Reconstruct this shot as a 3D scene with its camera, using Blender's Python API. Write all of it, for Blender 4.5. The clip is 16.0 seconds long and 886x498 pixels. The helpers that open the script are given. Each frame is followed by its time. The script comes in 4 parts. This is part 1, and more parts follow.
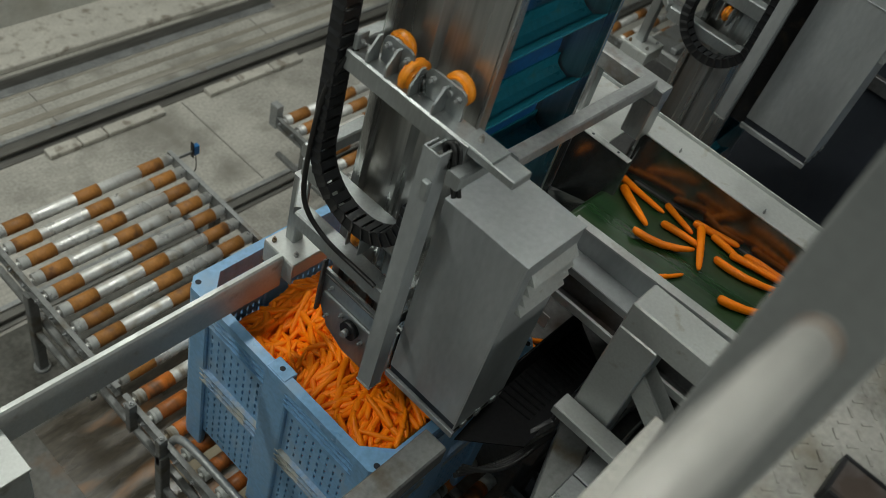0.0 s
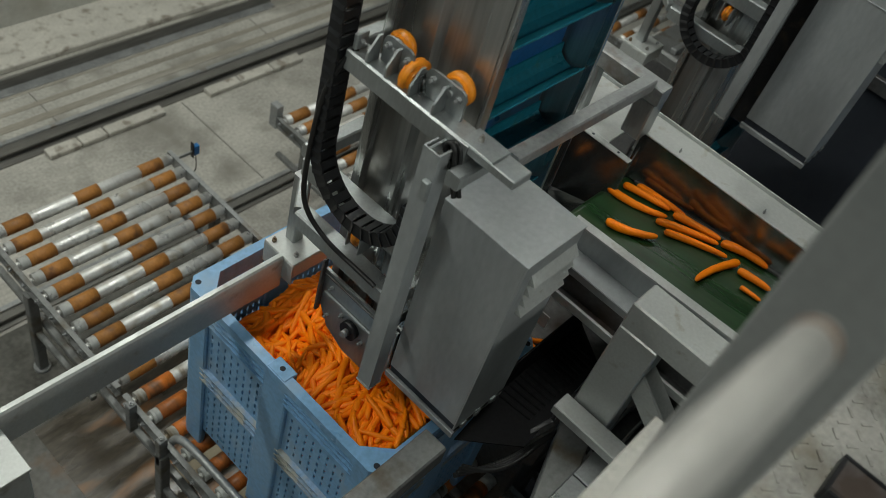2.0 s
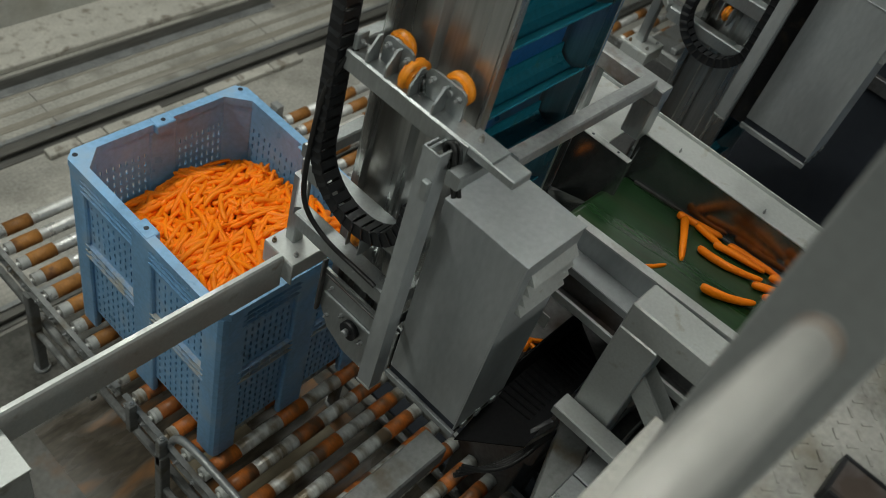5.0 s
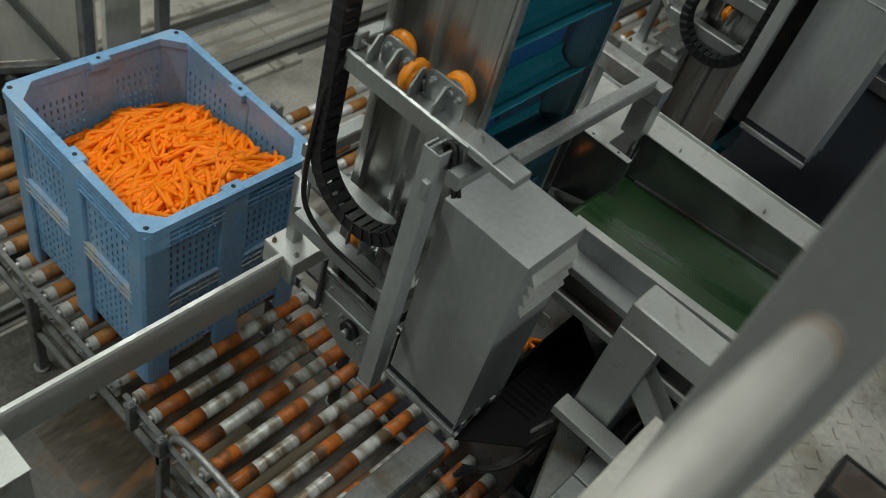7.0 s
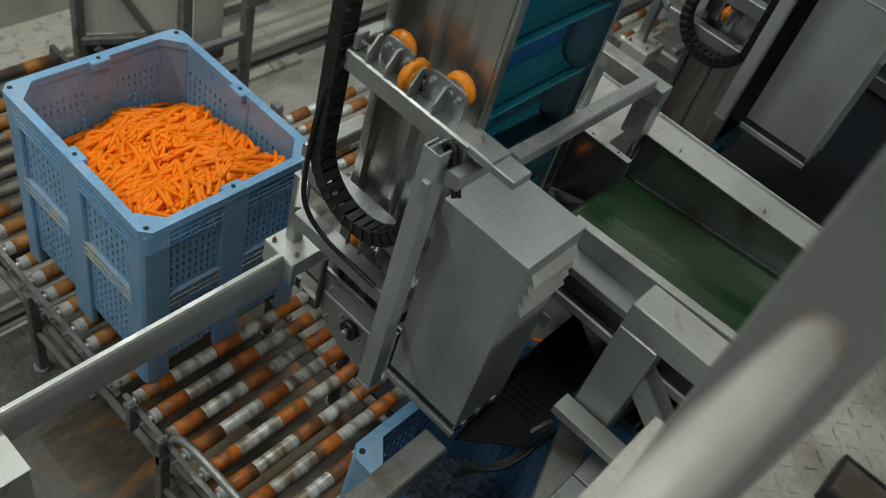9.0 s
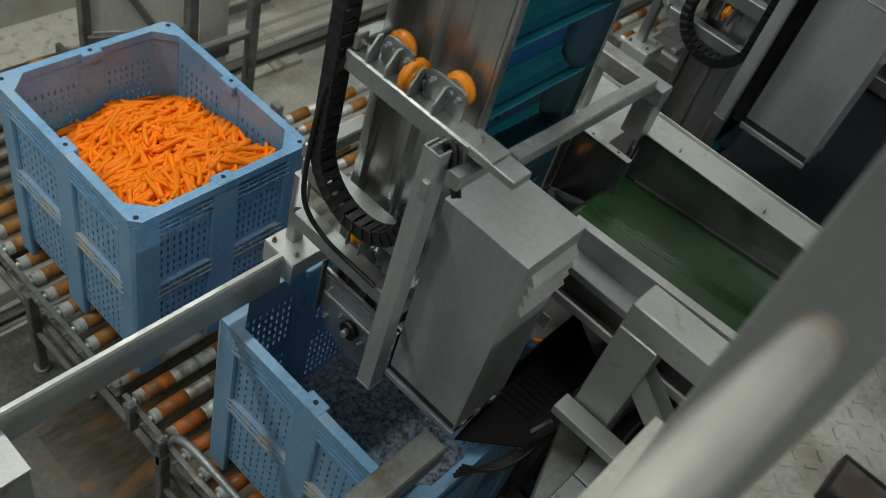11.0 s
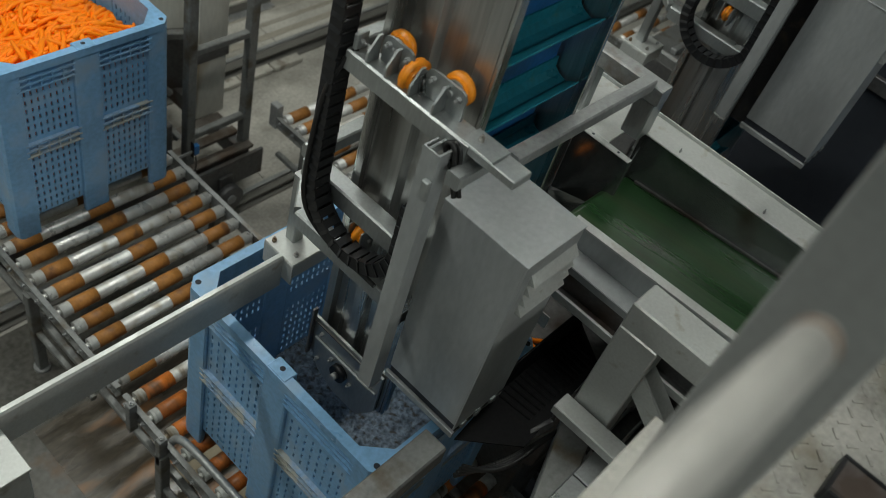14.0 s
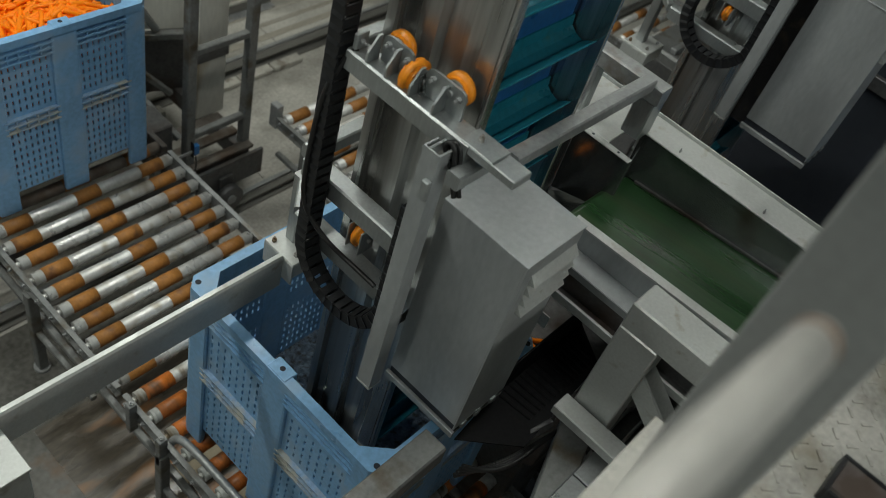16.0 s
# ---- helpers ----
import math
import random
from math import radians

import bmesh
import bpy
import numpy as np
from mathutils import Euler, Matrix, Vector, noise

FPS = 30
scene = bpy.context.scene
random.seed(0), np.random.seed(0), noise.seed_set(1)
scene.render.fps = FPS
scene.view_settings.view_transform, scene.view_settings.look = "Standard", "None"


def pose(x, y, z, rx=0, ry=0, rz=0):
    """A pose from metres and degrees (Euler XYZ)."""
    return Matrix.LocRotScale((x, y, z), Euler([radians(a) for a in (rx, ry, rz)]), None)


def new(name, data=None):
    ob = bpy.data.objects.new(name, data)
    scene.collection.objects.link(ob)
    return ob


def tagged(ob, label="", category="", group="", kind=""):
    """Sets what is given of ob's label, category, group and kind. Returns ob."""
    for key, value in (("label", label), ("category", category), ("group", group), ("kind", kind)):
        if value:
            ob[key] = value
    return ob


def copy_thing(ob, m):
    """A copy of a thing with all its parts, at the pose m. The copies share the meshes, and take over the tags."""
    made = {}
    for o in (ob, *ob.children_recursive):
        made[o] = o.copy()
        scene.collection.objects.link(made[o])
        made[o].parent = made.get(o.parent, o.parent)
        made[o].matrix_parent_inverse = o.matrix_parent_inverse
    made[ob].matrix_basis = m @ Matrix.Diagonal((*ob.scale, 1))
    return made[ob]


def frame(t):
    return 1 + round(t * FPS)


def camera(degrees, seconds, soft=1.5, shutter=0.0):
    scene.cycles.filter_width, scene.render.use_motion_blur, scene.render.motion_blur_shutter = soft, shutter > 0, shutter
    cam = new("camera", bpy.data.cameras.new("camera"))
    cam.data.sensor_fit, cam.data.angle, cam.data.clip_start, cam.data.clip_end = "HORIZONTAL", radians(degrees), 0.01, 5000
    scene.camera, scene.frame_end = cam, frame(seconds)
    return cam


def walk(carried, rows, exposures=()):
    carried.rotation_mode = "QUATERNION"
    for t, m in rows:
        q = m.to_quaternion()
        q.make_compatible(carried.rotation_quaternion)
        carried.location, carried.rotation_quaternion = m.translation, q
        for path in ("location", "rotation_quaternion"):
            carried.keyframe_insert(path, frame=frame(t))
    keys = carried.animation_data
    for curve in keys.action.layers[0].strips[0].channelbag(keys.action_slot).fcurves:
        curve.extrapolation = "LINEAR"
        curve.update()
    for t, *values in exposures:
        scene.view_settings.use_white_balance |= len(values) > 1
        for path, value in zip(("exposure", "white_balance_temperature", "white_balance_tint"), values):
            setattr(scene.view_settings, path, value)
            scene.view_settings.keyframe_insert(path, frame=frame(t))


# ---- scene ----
# ---- camera ----
cam = camera(53.587, 16.0, soft=0.55)
EYE = (-1.4827, -2.2623, 4.9981)
CAM = Matrix(((0.66871859, 0.43046776, -0.60622847, EYE[0]),
              (-0.7075774, 0.61887683, -0.34106553, EYE[1]),
              (0.22836304, 0.65703042, 0.7184437, EYE[2]),
              (0, 0, 0, 1)))
walk(cam, [(0.0, CAM), (16.0, CAM)])
cam.data.dof.use_dof = True
cam.data.dof.focus_distance = 3.3
cam.data.dof.aperture_fstop = 2.3

# ---- light: a closed hall with high ceiling lamps ----
world = bpy.data.worlds.new("hall_air")
world.use_nodes = True
scene.world = world
bg = world.node_tree.nodes["Background"]
bg.inputs[0].default_value = (0.75, 0.87, 1.0, 1)
bg.inputs[1].default_value = 0.05
scene.view_settings.exposure = 0.0


def area_lamp(x, y, z, sx, sy, power, tilt=(0, 0)):
    d = bpy.data.lights.new("ceiling_lamp", "AREA")
    d.shape, d.size, d.size_y, d.energy = "RECTANGLE", sx, sy, power
    d.color = (0.97, 1.0, 0.93)
    ob = new("ceiling_lamp_light", d)
    ob.matrix_world = pose(x, y, z, tilt[0], tilt[1], 0)
    return ob


# no lamp is in view; places and powers picked to brighten machine parts
LAMPS = [(-2.8, 2.4, 165), (1.8, 2.4, 120), (5.2, 0.3, 26), (1.2, -1.8, 60), (-1.0, -8.3, 265), (-4.0, -0.9, 62)]
for lx, ly, pw in LAMPS:
    area_lamp(lx, ly, 7.6, 3.0, 0.35, pw)

# ---- materials ----


def mat(name, col, rough=0.5, metal=0.0, var=0.15, scale=8.0, fine=60.0, bump=0.05, dirt=None, dirt_amt=0.0, dirt_scale=3.0,
        stretch=(1, 1, 1), island=0.0, rnd=0.0, rvar=0.15, bump_dist=0.002):
    m = bpy.data.materials.new(name)
    m.use_nodes = True
    nt = m.node_tree
    b = nt.nodes["Principled BSDF"]
    tc = nt.nodes.new("ShaderNodeTexCoord")
    mp = nt.nodes.new("ShaderNodeMapping")
    mp.inputs["Scale"].default_value = stretch
    nt.links.new(tc.outputs["Object"], mp.inputs["Vector"])
    if rnd:
        oi = nt.nodes.new("ShaderNodeObjectInfo")
        sh = nt.nodes.new("ShaderNodeVectorMath")
        sh.operation = "SCALE"
        sh.inputs[0].default_value = (23.0, 31.0, 17.0)
        nt.links.new(oi.outputs["Random"], sh.inputs["Scale"])
        nt.links.new(sh.outputs[0], mp.inputs["Location"])

    def noise_node(sc, det=4):
        n = nt.nodes.new("ShaderNodeTexNoise")
        n.inputs["Scale"].default_value = sc
        n.inputs["Detail"].default_value = det
        nt.links.new(mp.outputs[0], n.inputs["Vector"])
        return n
    n1, n2 = noise_node(scale), noise_node(fine, 3)
    mix = nt.nodes.new("ShaderNodeMath")
    mix.operation = "ADD"
    nt.links.new(n1.outputs["Fac"], mix.inputs[0])
    nt.links.new(n2.outputs["Fac"], mix.inputs[1])
    src = mix.outputs[0]
    if island or rnd:
        g = nt.nodes.new("ShaderNodeNewGeometry" if island else "ShaderNodeObjectInfo")
        out = g.outputs["Random Per Island"] if island else g.outputs["Random"]
        mm = nt.nodes.new("ShaderNodeMath")
        mm.operation = "MULTIPLY_ADD"
        mm.inputs[1].default_value = (island or rnd)
        nt.links.new(out, mm.inputs[0])
        nt.links.new(src, mm.inputs[2])
        src = mm.outputs[0]
    hi = 1.0 + (island or rnd)
    mr = nt.nodes.new("ShaderNodeMapRange")
    mr.inputs["From Min"].default_value, mr.inputs["From Max"].default_value = 0.65, 0.35 + hi
    mr.inputs["To Min"].default_value, mr.inputs["To Max"].default_value = 1 - var, 1 + var
    nt.links.new(src, mr.inputs["Value"])
    vm = nt.nodes.new("ShaderNodeVectorMath")
    vm.operation = "SCALE"
    vm.inputs[0].default_value = col
    nt.links.new(mr.outputs[0], vm.inputs["Scale"])
    colour = vm.outputs[0]
    if dirt:
        dn = noise_node(dirt_scale, 6)
        rp = nt.nodes.new("ShaderNodeMapRange")
        rp.inputs["From Min"].default_value, rp.inputs["From Max"].default_value = 0.62 - 0.3 * dirt_amt, 0.74 - 0.2 * dirt_amt
        nt.links.new(dn.outputs["Fac"], rp.inputs["Value"])
        mx = nt.nodes.new("ShaderNodeMix")
        mx.data_type = "RGBA"
        nt.links.new(rp.outputs[0], mx.inputs["Factor"])
        nt.links.new(colour, mx.inputs["A"])
        mx.inputs["B"].default_value = (*dirt, 1)
        colour = mx.outputs["Result"]
    nt.links.new(colour, b.inputs["Base Color"])
    rr = nt.nodes.new("ShaderNodeMapRange")
    rr.inputs["From Min"].default_value, rr.inputs["From Max"].default_value = 0.3, 0.7
    rr.inputs["To Min"].default_value, rr.inputs["To Max"].default_value = max(0.05, rough - rvar), min(1, rough + rvar)
    nt.links.new(n1.outputs["Fac"], rr.inputs["Value"])
    nt.links.new(rr.outputs[0], b.inputs["Roughness"])
    b.inputs["Metallic"].default_value = metal
    if bump:
        bp = nt.nodes.new("ShaderNodeBump")
        bp.inputs["Strength"].default_value = bump
        bp.inputs["Distance"].default_value = bump_dist
        nt.links.new(n2.outputs["Fac"], bp.inputs["Height"])
        nt.links.new(bp.outputs[0], b.inputs["Normal"])
    return m


STEEL = mat("brushed_stainless", (0.38, 0.40, 0.40), 0.42, 0.85, 0.14, 5, 90, 0.12, stretch=(1, 1, 0.25))
STEEL_V = mat("column_stainless", (0.44, 0.45, 0.445), 0.32, 0.9, 0.28, 9, 60, 0.08, dirt=(0.24, 0.23, 0.21), dirt_amt=0.15, stretch=(1, 1, 0.05))
STEEL_BOX = mat("worn_stainless_sheet", (0.42, 0.44, 0.445), 0.56, 0.6, 0.11, 3.5, 50, 0.03, rvar=0.14, dirt=(0.35, 0.365, 0.37), dirt_amt=0.25, dirt_scale=4, stretch=(1, 1, 0.35))
STEEL_PALE = mat("pale_beadblasted_steel", (0.50, 0.515, 0.50), 0.5, 0.5, 0.1, 6, 80, 0.1, dirt=(0.36, 0.33, 0.28), dirt_amt=0.0, dirt_scale=12)
STEEL_DARK = mat("grimy_dark_steel", (0.14, 0.14, 0.14), 0.5, 0.6, 0.3, 6, 40, 0.3, dirt=(0.08, 0.06, 0.05), dirt_amt=0.4)
GALV = mat("galvanised_steel", (0.34, 0.35, 0.35), 0.5, 0.6, 0.2, 9, 50, 0.15, dirt=(0.2, 0.15, 0.1), dirt_amt=0.15, dirt_scale=5)
ROLLER = mat("zinc_roller_tube", (0.68, 0.68, 0.66), 0.36, 0.45, 0.2, 6, 40, 0.15, dirt=(0.42, 0.38, 0.31), dirt_amt=0.22, dirt_scale=5, rnd=0.3, stretch=(1.6, 1, 1))
ROLLER_WET = mat("scuffed_roller_tube", (0.66, 0.67, 0.64), 0.36, 0.15, 0.35, 8, 30, 0.35, dirt=(0.20, 0.155, 0.10), dirt_amt=0.62, dirt_scale=5, rnd=0.45, stretch=(2.6, 0.9, 0.9))
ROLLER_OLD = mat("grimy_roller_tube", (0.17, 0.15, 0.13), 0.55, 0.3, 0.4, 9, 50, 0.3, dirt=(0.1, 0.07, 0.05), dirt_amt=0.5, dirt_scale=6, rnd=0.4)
SLEEVE = mat("brown_sleeve", (0.34, 0.145, 0.032), 0.6, 0, 0.45, 10, 50, 0.4, dirt=(0.17, 0.075, 0.028), dirt_amt=0.35, dirt_scale=8, rnd=0.6, stretch=(1.5, 1, 1))
SLEEVE_RUST = mat("rust_orange_sleeve", (0.55, 0.155, 0.022), 0.5, 0, 0.5, 9, 50, 0.5, dirt=(0.15, 0.07, 0.03), dirt_amt=0.6, dirt_scale=5, rnd=0.7, stretch=(2.4, 1, 1))
CONCRETE = mat("worn_concrete", (0.42, 0.405, 0.365), 0.7, 0, 0.32, 1.6, 40, 0.3, dirt=(0.24, 0.23, 0.20), dirt_amt=0.36, dirt_scale=1.9, bump_dist=0.004)
CONCRETE_PALE = mat("pale_concrete_kerb", (0.50, 0.48, 0.43), 0.8, 0, 0.25, 6, 60, 0.5, dirt=(0.25, 0.22, 0.18), dirt_amt=0.25, dirt_scale=9, rnd=0.4, bump_dist=0.005)
DARKWALL = mat("bounce_toned_lining", (0.17, 0.20, 0.215), 0.7, 0, 0.12, 1.2, 25, 0.1)
WALLP = mat("painted_wall", (0.50, 0.50, 0.46), 0.7, 0, 0.12, 1.2, 25, 0.1, dirt=(0.36, 0.34, 0.29), dirt_amt=0.15, dirt_scale=1)
RAIL = mat("worn_rail_steel", (0.19, 0.185, 0.17), 0.45, 0.6, 0.3, 5, 50, 0.3, stretch=(0.1, 1, 1))
BLUE = mat("blue_bin_plastic", (0.19, 0.385, 0.62), 0.42, 0, 0.2, 4, 40, 0.12, dirt=(0.28, 0.41, 0.56), dirt_amt=0.3, dirt_scale=4)
BLUE_RIB = mat("scuffed_blue_rib", (0.28, 0.42, 0.60), 0.55, 0, 0.25, 12, 60, 0.2, dirt=(0.44, 0.44, 0.40), dirt_amt=0.55, dirt_scale=11)
BLUE_FLOOR = mat("wet_bin_floor", (0.21, 0.26, 0.32), 0.15, 0, 0.7, 26, 44, 1.0, dirt=(0.09, 0.085, 0.075), dirt_amt=0.35, dirt_scale=30, bump_dist=0.035, rvar=0.08)
# near-black that paints shade: holes, slots, pit sheets and the backdrop box
SHADE_BLACK = mat("shade_black", (0.02, 0.025, 0.035), 0.8, 0, 0.1, 5, 40, 0)
CARROT = mat("fresh_carrot", (0.97, 0.235, 0.004), 0.42, 0, 0.13, 14, 120, 0.12, dirt=(0.90, 0.17, 0.005), dirt_amt=0.12, dirt_scale=20, island=0.5, bump_dist=0.001)
CARROT.node_tree.nodes["Principled BSDF"].inputs["Specular IOR Level"].default_value = 0.22
CARROT_END = mat("carrot_stub", (0.16, 0.15, 0.03), 0.6, 0, 0.3, 30, 100, 0.2)
# carrot orange darkened for the shade between the upper carrots
CARROT_SHADE = mat("shaded_carrots_below", (0.60, 0.11, 0.004), 0.6, 0, 0.5, 14, 40, 1.0, bump_dist=0.02)
TEAL = mat("teal_cleat_rubber", (0.010, 0.135, 0.185), 0.35, 0, 0.25, 7, 50, 0.1, dirt=(0.05, 0.11, 0.07), dirt_amt=0.25, dirt_scale=8)
BELT_BLUE = mat("blue_lift_belt", (0.012, 0.085, 0.24), 0.4, 0, 0.3, 8, 50, 0.1, dirt=(0.02, 0.05, 0.08), dirt_amt=0.35)
GREEN = mat("wet_green_belt", (0.013, 0.043, 0.013), 0.33, 0, 0.4, 4, 40, 0.1, dirt=(0.03, 0.045, 0.018), dirt_amt=0.3, dirt_scale=4, stretch=(1.6, 0.1, 1))
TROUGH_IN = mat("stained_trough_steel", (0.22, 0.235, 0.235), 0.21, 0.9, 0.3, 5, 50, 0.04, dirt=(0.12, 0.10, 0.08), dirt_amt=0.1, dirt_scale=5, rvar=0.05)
BLACK = mat("black_plastic", (0.006, 0.0065, 0.008), 0.5, 0, 0.3, 20, 80, 0.1)
RUBBER = mat("black_cable_sheath", (0.012, 0.012, 0.012), 0.4, 0, 0.2, 20, 80, 0.05)
MATT_RUBBER = mat("matt_black_rubber", (0.014, 0.014, 0.015), 0.85, 0, 0.3, 14, 60, 0.3, dirt=(0.03, 0.026, 0.02), dirt_amt=0.15, dirt_scale=10)
MATT_RUBBER.node_tree.nodes["Principled BSDF"].inputs["Specular IOR Level"].default_value = 0.15
AMBER = mat("amber_polyurethane", (0.80, 0.26, 0.008), 0.38, 0, 0.2, 12, 60, 0.1, dirt=(0.4, 0.14, 0.015), dirt_amt=0.2, dirt_scale=16)
SENSOR = mat("blue_sensor_case", (0.02, 0.16, 0.42), 0.4, 0, 0.1, 20, 60, 0.05)
YELLOW = mat("yellow_tag", (0.65, 0.4, 0.02), 0.5, 0, 0.1, 20, 60, 0.05)
PANEL = mat("stained_cream_panel", (0.64, 0.63, 0.57), 0.55, 0, 0.12, 3, 40, 0.1, dirt=(0.28, 0.2, 0.1), dirt_amt=0.22, dirt_scale=2.5, stretch=(1, 1, 0.3))
FRAMEP = mat("grey_painted_frame", (0.20, 0.205, 0.20), 0.5, 0.3, 0.25, 7, 50, 0.15, dirt=(0.11, 0.09, 0.06), dirt_amt=0.25, dirt_scale=6)
TREAD = mat("chequer_plate", (0.40, 0.39, 0.36), 0.45, 0.5, 0.25, 5, 50, 0.2, dirt=(0.2, 0.17, 0.12), dirt_amt=0.25)
RAILING = mat("grey_railing_steel", (0.28, 0.29, 0.285), 0.5, 0.4, 0.1, 5, 50, 0.1)
RAILPIPE = mat("pale_railing_pipe", (0.47, 0.46, 0.43), 0.5, 0.2, 0.12, 5, 50, 0.1)
DARKFLOOR = mat("wet_shaded_floor", (0.115, 0.112, 0.10), 0.2, 0, 0.4, 2, 30, 0.08, dirt=(0.16, 0.075, 0.025), dirt_amt=0.12, dirt_scale=2.2, rvar=0.08)
LAMPGLOW = bpy.data.materials.new("lamp_diffuser")
LAMPGLOW.use_nodes = True
LAMPGLOW.node_tree.nodes["Principled BSDF"].inputs["Emission Color"].default_value = (1, 0.96, 0.9, 1)
LAMPGLOW.node_tree.nodes["Principled BSDF"].inputs["Emission Strength"].default_value = 4

# ---- mesh helpers ----


def part(name, bm, material, parent, label=""):
    me = bpy.data.meshes.new(name)
    bm.normal_update()
    bm.to_mesh(me)
    bm.free()
    me.materials.append(material)
    ob = new(name, me)
    if parent:
        ob.parent = parent
    if label:
        ob["label"] = label
    return ob


def share(name, me, parent, m):
    ob = new(name, me)
    ob.parent = parent
    ob.matrix_basis = m
    return ob


def thing(name, m, label, category, group="", kind=""):
    ob = new(name)
    ob.matrix_basis = m
    return tagged(ob, label, category, group, kind)


def solid(name, bm, material, label, category, group="", kind="", m=None):
    ob = part(name, bm, material, None)
    if m is not None:
        ob.matrix_basis = m
    return tagged(ob, label, category, group, kind)


def box(bm, x0, x1, y0, y1, z0, z1, bev=0.0, m=None, seg=1):
    r = bmesh.ops.create_cube(bm, size=1)
    vs = r["verts"]
    for v in vs:
        v.co = Vector((x0 + (v.co.x + 0.5) * (x1 - x0), y0 + (v.co.y + 0.5) * (y1 - y0), z0 + (v.co.z + 0.5) * (z1 - z0)))
    if bev:
        es = list({e for v in vs for e in v.link_edges})
        rb = bmesh.ops.bevel(bm, geom=es, offset=bev, segments=seg, affect="EDGES", profile=0.5)
        vs = list({v for f in rb["faces"] for v in f.verts} | {v for v in vs if v.is_valid})
    if m is not None:
        bmesh.ops.transform(bm, matrix=m, verts=vs)
    return bm


def B(*a, **k):
    return box(bmesh.new(), *a, **k)


def cyl(bm, p0, p1, r, seg=16, r2=None, smooth=True, caps=True):
    p0, p1 = Vector(p0), Vector(p1)
    d = p1 - p0
    q = d.to_track_quat("Z", "Y").to_matrix().to_4x4()
    m = Matrix.Translation((p0 + p1) / 2) @ q
    res = bmesh.ops.create_cone(bm, cap_ends=caps, segments=seg, radius1=r, radius2=r if r2 is None else r2, depth=d.length, matrix=m)
    if smooth:
        for f in {f for v in res["verts"] for f in v.link_faces}:
            f.smooth = len(f.verts) == 4
    return bm


def CY(*a, **k):
    return cyl(bmesh.new(), *a, **k)


def sweep(bm, pts, section, closed=True):
    """Extrude a 2D section (list of (u, v)) straight from pts[0] to pts[1]; u along X-ish side, v up."""
    p0, p1 = Vector(pts[0]), Vector(pts[1])
    d = (p1 - p0).normalized()
    up = Vector((0, 0, 1)) if abs(d.z) < 0.9 else Vector((0, 1, 0))
    side = d.cross(up).normalized()
    up = side.cross(d)
    rows = [[bm.verts.new(p + side * u + up * v) for u, v in section] for p in (p0, p1)]
    n = len(section)
    for i in range(n if closed else n - 1):
        bm.faces.new((rows[0][i], rows[0][(i + 1) % n], rows[1][(i + 1) % n], rows[1][i]))
    if closed:
        bm.faces.new(rows[0][::-1])
        bm.faces.new(rows[1])
    bmesh.ops.recalc_face_normals(bm, faces=bm.faces)
    return bm


def channel(bm, p0, p1, w, h, t=0.006, flip=1):
    """A C-profile: web of height h, two flanges of width w."""
    s = [(0, -h / 2), (w * flip, -h / 2), (w * flip, -h / 2 + t), (t * flip, -h / 2 + t), (t * flip, h / 2 - t), (w * flip, h / 2 - t), (w * flip, h / 2), (0, h / 2)]
    return sweep(bm, (p0, p1), s)


def tube(bm, p0, p1, w, h=None, bev=0.006):
    h = h or w
    a, b, c = w / 2, h / 2, bev
    s = [(-a + c, -b), (a - c, -b), (a, -b + c), (a, b - c), (a - c, b), (-a + c, b), (-a, b - c), (-a, -b + c)]
    return sweep(bm, (p0, p1), s)


def bolt(parent, p, axis, r=0.011, name="bolt"):
    p, axis = Vector(p), Vector(axis)
    bm = CY(p, p + axis * 0.012, r, 6, smooth=False)
    cyl(bm, p + axis * 0.012, p + axis * 0.022, r * 0.5, 8)
    return part(name, bm, GALV, parent)


def tube_curve(name, pts, r, material, parent, label=""):
    c = bpy.data.curves.new(name, "CURVE")
    c.dimensions, c.bevel_depth, c.bevel_resolution, c.use_fill_caps = "3D", r, 3, True
    s = c.splines.new("NURBS")
    s.points.add(len(pts) - 1)
    s.order_u, s.use_endpoint_u, s.resolution_u = 4, True, 6
    for q, p in zip(s.points, pts):
        q.co = (*p, 1)
    c.materials.append(material)
    ob = new(name, c)
    if parent:
        ob.parent = parent
    if label:
        ob["label"] = label
    return ob


def plate(pts, th, material, parent, name, label=""):
    """A flat plate through four corners, given thickness."""
    q = [Vector(p) for p in pts]
    n = (q[1] - q[0]).cross(q[2] - q[0]).normalized() * th
    bm = bmesh.new()
    a = [bm.verts.new(p) for p in q]
    b = [bm.verts.new(p + n) for p in q]
    k = len(q)
    for i in range(k):
        bm.faces.new((a[i], a[(i + 1) % k], b[(i + 1) % k], b[i]))
    bm.faces.new(a[::-1])
    bm.faces.new(b)
    bmesh.ops.recalc_face_normals(bm, faces=bm.faces)
    return part(name, bm, material, parent, label)



# ---- hall ----
ROLL_TOP = 0.85
RIM = 2.03
solid("floor", B(-7, 12, -9, 9, -0.2, 0), CONCRETE, "worn grey concrete factory floor with stains", "floor", kind="structure")
solid("wall_north", B(-7, 12, 4.05, 4.3, 0, 8), WALLP, "plain pale painted wall behind the rails", "wall", kind="structure")
# walls and ceiling out of view; their dark blue tone sets the fill light
solid("wall_south", B(-7, 12, -9, -8.8, 0, 8), DARKWALL, "unseen dark hall wall toned to set the fill light", "wall", kind="structure")
solid("wall_west", B(-7, -6.8, -9, 4.05, 0, 8), DARKWALL, "unseen dark hall wall toned to set the fill light", "wall", kind="structure")
solid("wall_east", B(11.8, 12, -9, 4.05, 0, 8), DARKWALL, "unseen dark hall wall toned to set the fill light", "wall", kind="structure")
